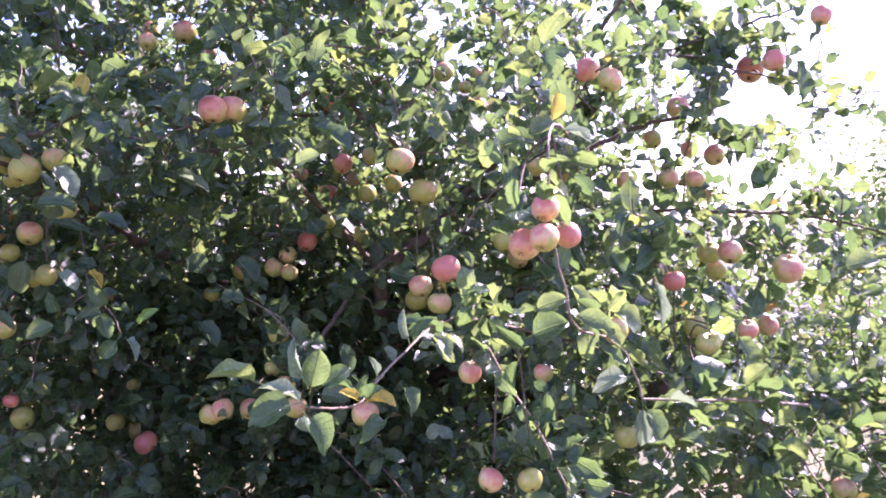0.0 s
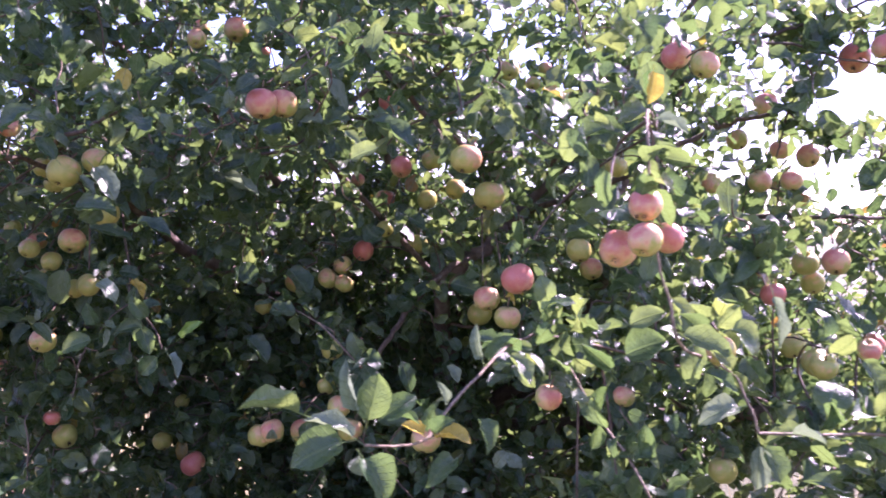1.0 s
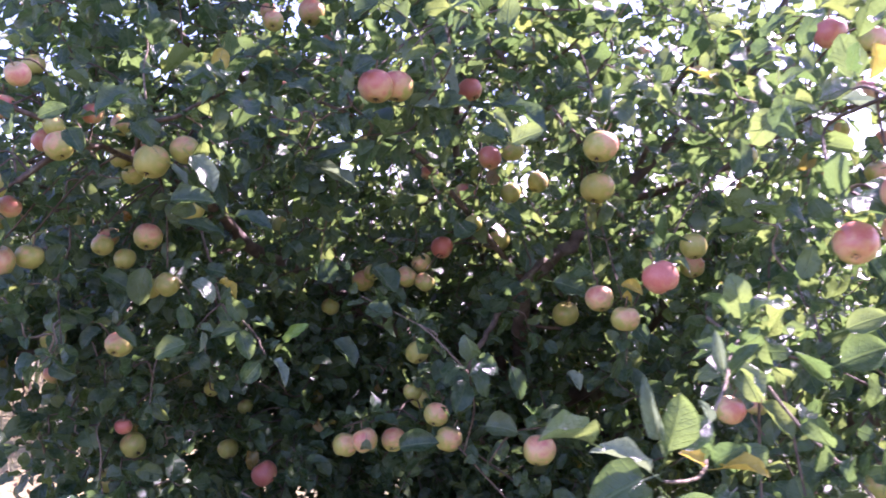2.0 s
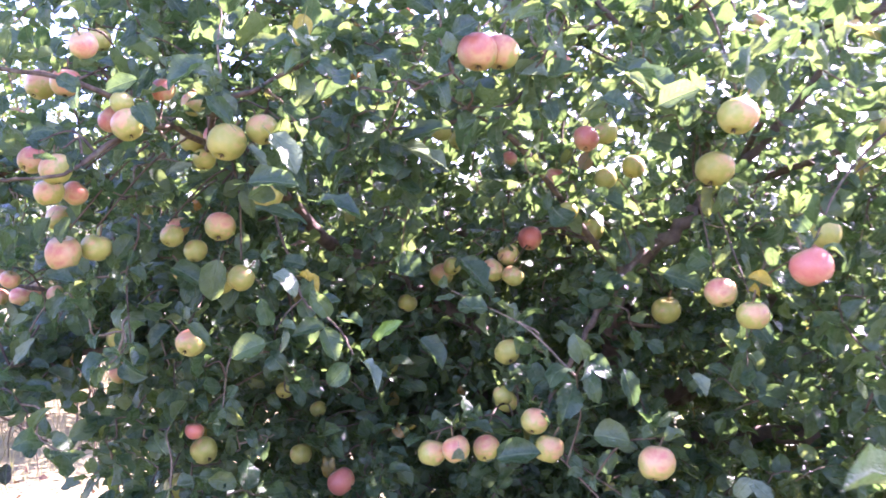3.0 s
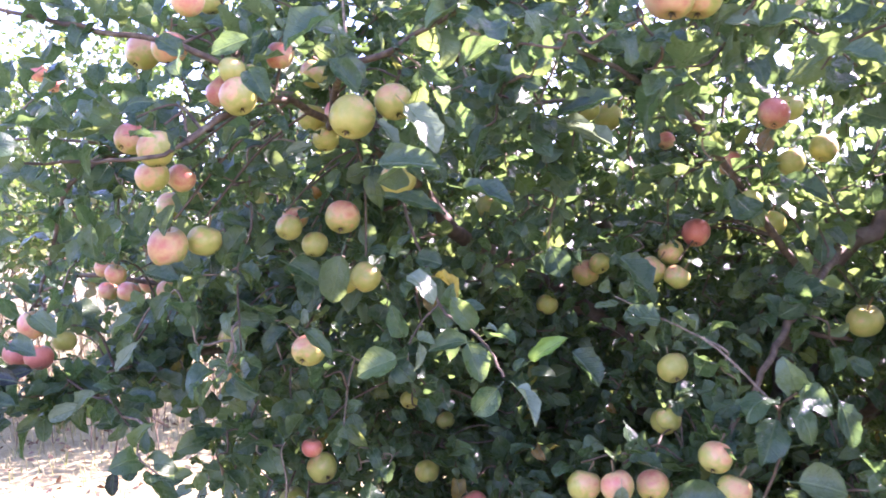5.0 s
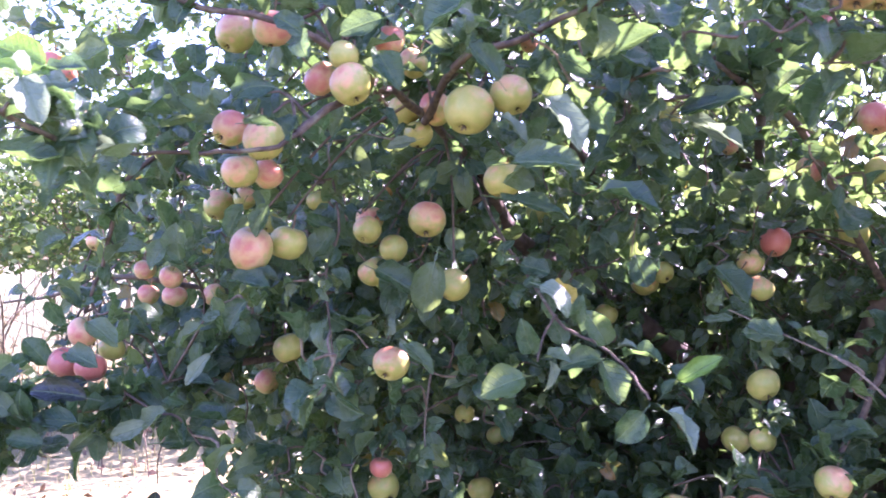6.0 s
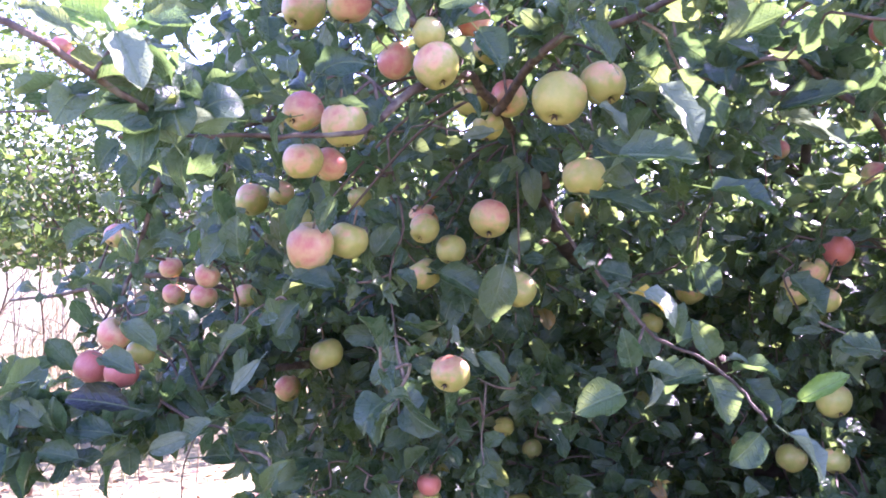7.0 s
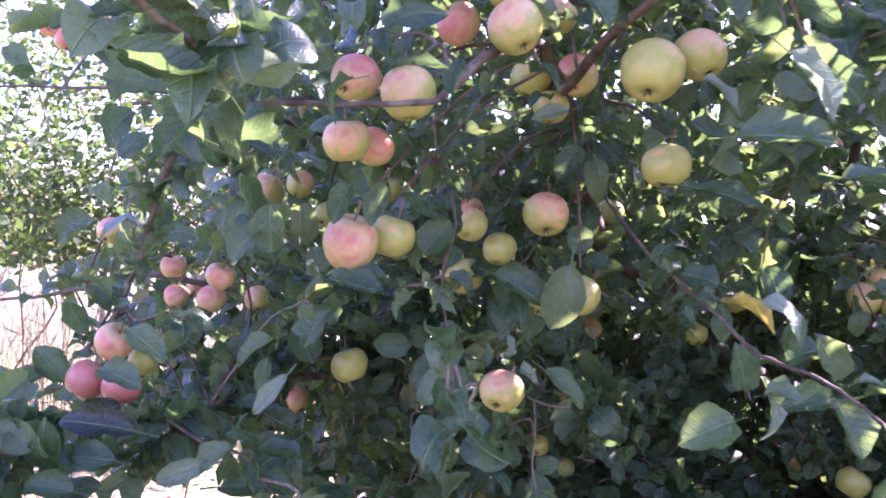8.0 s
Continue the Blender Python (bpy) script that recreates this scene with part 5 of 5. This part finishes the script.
# sprays that stand out against the sky
for x, y, z, n in ((0.838, 2.5, 1.969, 5), (0.932, 2.4, 1.877, 5), (0.894, 2.6, 1.760, 4), (0.918, 2.5, 1.711, 4), (0.872, 2.5, 1.642, 5), (0.881, 2.6, 1.513, 6),
                   (0.904, 2.3, 1.777, 4), (1.027, 2.5, 1.558, 5), (0.978, 2.6, 1.497, 6), (1.019, 2.2, 1.764, 4), (0.871, 2.0, 1.428, 6), (1.057, 2.6, 1.608, 4),
                   (0.873, 2.400, 1.952, 4), (0.885, 2.300, 1.876, 3), (1.034, 2.500, 1.942, 4), (0.966, 2.400, 1.804, 4), (0.810, 2.400, 1.739, 3), (0.930, 2.500, 1.708, 4), (0.826, 2.400, 1.637, 4), (1.003, 2.500, 1.620, 4), (0.808, 2.400, 1.515, 4), (0.749, 2.400, 1.521, 3), (1.072, 2.400, 1.862, 3), (0.989, 2.400, 2.000, 4), (0.893, 2.400, 2.043, 5), (0.829, 2.500, 2.011, 5), (0.952, 2.400, 1.498, 4), (1.021, 2.300, 1.463, 4), (1.137, 2.600, 1.600, 3), (0.889, 2.000, 1.422, 4), (0.731, 2.500, 1.969, 5), (0.775, 2.500, 2.074, 6), (0.669, 2.500, 2.044, 6)):
    spur(Vector((x, y, z)), n, 0.052, True)
for _ in range(5400):
    spot = crown_place()
    if spot.y > 2.5 or RNG.random() < 0.8:
        spur(spot, RNG.randint(5, 9), RNG.uniform(0.046, 0.074) if spot.y < 2.5 else RNG.uniform(0.046, 0.070), spot.y < 2.05)
for _ in range(2900):
    spot = crown_place()
    if spot.x < -0.2 and spot.z > 1.2 and spot.y < 3.6:
        spur(spot, RNG.randint(5, 8), RNG.uniform(0.040, 0.064))
    elif spot.z < 1.6 and spot.y > 2.5 and RNG.random() < 0.85:
        spur(spot, RNG.randint(5, 9), RNG.uniform(0.042, 0.060))
for _ in range(40):
    spur(Vector((RNG.gauss(-1.47, 0.13), RNG.gauss(2.75, 0.16), RNG.uniform(1.11, 1.30))), RNG.randint(5, 8), RNG.uniform(0.045, 0.06))
# the low front of the sunny flank
for _ in range(16):
    spur(Vector((RNG.gauss(0.80, 0.09), RNG.gauss(2.40, 0.15), RNG.uniform(0.78, 0.98))), RNG.randint(5, 8), RNG.uniform(0.048, 0.064))
# leaves along the limbs and branches
for q, r in SKELETON:
    if (r < 0.02 and q.y > 1.6 and RNG.random() < 0.45 and fullness(*q) > 0.05) or (r < 0.007 and q.y > 1.6 and RNG.random() < 0.25):
        rosette(q + Vector((0, 0, 0.02)), Vector((RNG.gauss(0, 1), RNG.gauss(-0.4, 1), 0.7)), RNG.randint(3, 6), RNG.uniform(0.05, 0.068) * (0.78 if q.y < 2.5 and q.x < -0.2 else 1.0), False, 0.05)

for _ in range(9):
    spur(Vector((RNG.gauss(0.81, 0.035), RNG.gauss(2.12, 0.06), RNG.uniform(0.89, 0.99))), RNG.randint(4, 6), RNG.uniform(0.046, 0.060))

part("pale_brushwood", pale.mesh("pale_brushwood"), SUNLIT_BARK, tree, "thin twigs of the crown's front, lightened as if sunlit", "stuff")
part("twig_tangle", twigs.mesh("twig_tangle"), TWIG, tree, "thin reddish-brown twigs", "stuff")
part("foliage", foliage.mesh("foliage"), LEAVES, tree, "dense green serrate apple leaves, some yellowing", "stuff")


# ---- beyond the tree ----
def shrub(x, y, tall, wide, leaves, name, label, category, leaf=0.07, seed=1, skirt=0.0, bole=()):
    """A bush or far tree: forked stems and a loose crown of leaves."""
    rng = random.Random(seed)
    thing = empty(name, x, y, 0, label, category)
    crown = Heap()
    tips = []
    for k in range(7):
        a, lean = rng.uniform(0, 6.28), rng.uniform(0.15, 0.5) * wide
        tip = Vector((math.cos(a) * lean, math.sin(a) * lean, tall * rng.uniform(0.6, 0.95)))
        way = [Vector((0.25 * lean * math.cos(a), 0.25 * lean * math.sin(a), -0.05)).lerp(tip, u) + Vector((rng.gauss(0, 0.035), rng.gauss(0, 0.035), 0)) * (tall * (u > 0)) for u in (0, 0.17, 0.35, 0.55, 0.78)]
        line = curve_through(way + [tip], 3)
        v, f = tube_arrays(line, 0.0026 * tall, 0.0012 * tall, 5, rng, 0.1)
        stem = Heap()
        stem.add(v, f)
        tips += line[6:]
        for p in line[1:9]:
            q = p + Vector((rng.gauss(0, 0.09), rng.gauss(0, 0.09), rng.uniform(0.0, 0.12))) * tall
            stem.add(*tube_arrays(curve_through([p, p.lerp(q, 0.5) + Vector((rng.gauss(0, 0.012), rng.gauss(0, 0.012), 0.01)) * tall, q], 2), 0.0011 * tall, 0.0006 * tall, 4, rng, 0.1))
        part("stem", stem.mesh("stem"), TWIG, thing)
    if bole:
        line = [q - Vector((x, y, 0)) for q in curve_through(bole, 4)]
        part("stem", fast_mesh("stem", *tube_arrays(line, 0.020, 0.009, 7, rng, 0.08)), SUNLIT_BARK, thing, "greyish brown leaning stem")
    clumps = [(rng.choice(tips) + Vector((rng.gauss(0, wide * 0.2), rng.gauss(0, wide * 0.2), rng.gauss(-0.1 * tall, tall * 0.16)))) for _ in range(130)]
    for _ in range(leaves):
        c = rng.choice(clumps)
        p = c + Vector((rng.gauss(0, 0.075 * wide), rng.gauss(0, 0.075 * wide), rng.gauss(0, 0.045 * tall)))
        p.z = skirt + abs(p.z - skirt)
        n = Vector((rng.gauss(0, 1), rng.gauss(0, 1), rng.gauss(0.6, 1)))
        m = leaf_turn(Vector((rng.gauss(0, 1), rng.gauss(0, 1), rng.gauss(-0.2, 0.6))), n) * (leaf * rng.uniform(0.6, 1.3))
        crown.add([m @ Vector(q) + p for q in ((0, 0, 0), (0.32, 0.45, 0.06), (0, 1, -0.05), (-0.32, 0.45, 0.06))], [(0, 1, 2, 3)])
    part("crown", crown.mesh("crown"), SHRUB, thing, kind="stuff")


BUSH = "sunlit loose green bush behind the apple tree"
shrub(-3.9, 6.6, 3.8, 2.2, 10500, "shrub", BUSH, "bush", 0.060, 1, 1.1,
      [(-4.03, 6.25, -0.05), (-4.04, 6.2, 0.45), (-4.025, 6.2, 0.807), (-4.011, 6.2, 1.146), (-3.921, 6.2, 1.411), (-3.838, 6.22, 1.6), (-3.693, 6.25, 1.862), (-3.60, 6.3, 2.2)])
shrub(-5.3, 6.9, 3.7, 2.3, 11000, "shrub", BUSH, "bush", 0.056, 2, 1.1)
shrub(-2.8, 7.6, 3.6, 2.2, 9000, "shrub", BUSH, "bush", 0.065, 3, 1.1)
shrub(-7.0, 8.0, 3.4, 2.8, 12000, "shrub", BUSH, "bush", 0.07, 4, 1.1)
shrub(-0.8, 10.5, 2.4, 2.6, 3000, "shrub", BUSH, "bush", 0.09, 5)
shrub(8.4, 15.0, 3.6, 3.2, 6000, "far_tree", "hazy far tree in the sun's glare", "tree", 0.13, 6)
shrub(3.6, 7.5, 1.2, 2.0, 3600, "shrub", "low sunlit green bush in the glare", "bush", 0.07, 7)
shrub(2.0, 8.5, 1.2, 2.2, 3000, "shrub", "low sunlit green bush in the glare", "bush", 0.07, 8)


def grass():
    """Dry stalks and weeds over the ground about the tree."""
    rng = random.Random(9)
    heap = Heap()
    for _ in range(15000):
        spin, short = rng.random(), 1.0
        if spin < 0.37:
            x, y = rng.uniform(-7.5, -1.0), rng.uniform(3.6, 9.5)
            short = 0.35
        elif spin > 0.6:
            x, y = rng.uniform(-5.0, 5.0), rng.uniform(-3.5, 4.4)
        else:
            x, y = rng.uniform(-1.0, 7.0), rng.uniform(4.6, 11.0)
        tall = short * rng.uniform(0.08, 0.34) * (2.0 if rng.random() < 0.08 else 1.0)
        a = rng.uniform(0, 6.28)
        w, lean = rng.uniform(0.003, 0.006), tall * rng.uniform(0.1, 0.6)
        dx, dy = math.cos(a), math.sin(a)
        sx, sy = -dy * w, dx * w
        pts = [(x + dx * lean * u * u, y + dy * lean * u * u, tall * u, 1 - 0.85 * u) for u in (0, 0.5, 1)]
        v = [(px + e * sx * k, py + e * sy * k, pz - 0.02) for px, py, pz, k in pts for e in (-1, 1)]
        heap.add(v, [(0, 1, 3, 2), (2, 3, 5, 4)])
    part("dry_grass", heap.mesh("dry_grass"), STRAW, None, "straw-dry grass and weeds in the sun", "stuff")["category"] = "grass"


grass()


def litter():
    """Fallen leaves and bits of twig on the bare soil."""
    rng = random.Random(31)
    heap = Heap()
    for _ in range(1800):
        x, y = rng.uniform(-7.0, -1.2), rng.uniform(3.6, 8.5)
        m = leaf_turn(Vector((rng.gauss(0, 1), rng.gauss(0, 1), rng.gauss(0, 0.25))), Vector((rng.gauss(0, 0.7), rng.gauss(0, 0.7), 1))) * rng.uniform(0.03, 0.075)
        lift = Vector((x, y, 0.05 * noise.noise((x * 0.4, (y - 3) * 0.4, 0)) + 0.035))
        w = 0.30 if rng.random() < 0.7 else 0.06
        heap.add([m @ Vector(q) + lift for q in ((0, 0, 0), (w, 0.45, 0.1), (0, 1, -0.05), (-w, 0.45, 0.1))], [(0, 1, 2, 3)])
    part("leaf_litter", heap.mesh("leaf_litter"), LITTER, None, "fallen brown leaves scattered on pale soil", "stuff")["category"] = "fallen leaves"


litter()


def weed(x, y, tall, seed):
    """A dead, branched weed."""
    rng = random.Random(seed)
    thing = empty("dead_weed", x, y, 0.0, "dry reddish-brown weed stalk on bare soil", "weed", "weeds behind the tree")
    top = Vector((rng.uniform(-0.12, 0.12), rng.uniform(-0.12, 0.12), tall))
    line = curve_through([(0, 0, -0.03), top * 0.5 + Vector((rng.uniform(-0.03, 0.03), 0, 0)), top], 4)
    part("stem", fast_mesh("stem", *tube_arrays(line, 0.004, 0.002, 4, rng)), TWIG, thing)
    for _ in range(5):
        p = line[rng.randint(2, 7)]
        q = p + Vector((rng.uniform(-0.14, 0.14), rng.uniform(-0.14, 0.14), rng.uniform(0.08, 0.26)))
        part("shoot", fast_mesh("shoot", *tube_arrays(curve_through([p, p.lerp(q, 0.5) + Vector((0, 0, 0.02)), q], 2), 0.002, 0.0012, 3, rng)), TWIG, thing)


WRNG = random.Random(21)
for i in range(40):
    weed(WRNG.uniform(-5.4, -2.6), WRNG.uniform(5.3, 7.8), WRNG.uniform(0.45, 1.25), 100 + i)


def dry_stalks():
    """A stand of dead, thin, forked stems under and before the bushes."""
    rng = random.Random(41)
    heap = Heap()
    for _ in range(300):
        a, far = radians(rng.uniform(24, 46)), rng.uniform(5.4, 8.6)
        foot = Vector((-0.9 - math.sin(a) * far, 1.2 + math.cos(a) * far, -0.03))
        tall = rng.uniform(0.35, 1.0) * (1.5 if rng.random() < 0.3 else 1.0)
        top = foot + Vector((rng.gauss(0, 0.24), rng.gauss(0, 0.24), 1.0)) * tall
        line = curve_through([foot, foot.lerp(top, 0.5) + Vector((rng.gauss(0, 0.02), rng.gauss(0, 0.02), 0)), top], 3)
        heap.add(*tube_arrays(line, 0.0034, 0.0016, 3, rng))
        for _ in range(3):
            p = line[rng.randint(2, 5)]
            q = p + Vector((rng.gauss(0, 0.09), rng.gauss(0, 0.09), rng.uniform(0.08, 0.28)))
            heap.add(*tube_arrays([p, p.lerp(q, 0.5) + Vector((0, 0, 0.02)), q], 0.0025, 0.0012, 3, rng))
    part("dry_stalks", heap.mesh("dry_stalks"), STALKS, None, "thin dead stalks standing in the sun below bushes", "stuff")["category"] = "dry weeds"


dry_stalks()
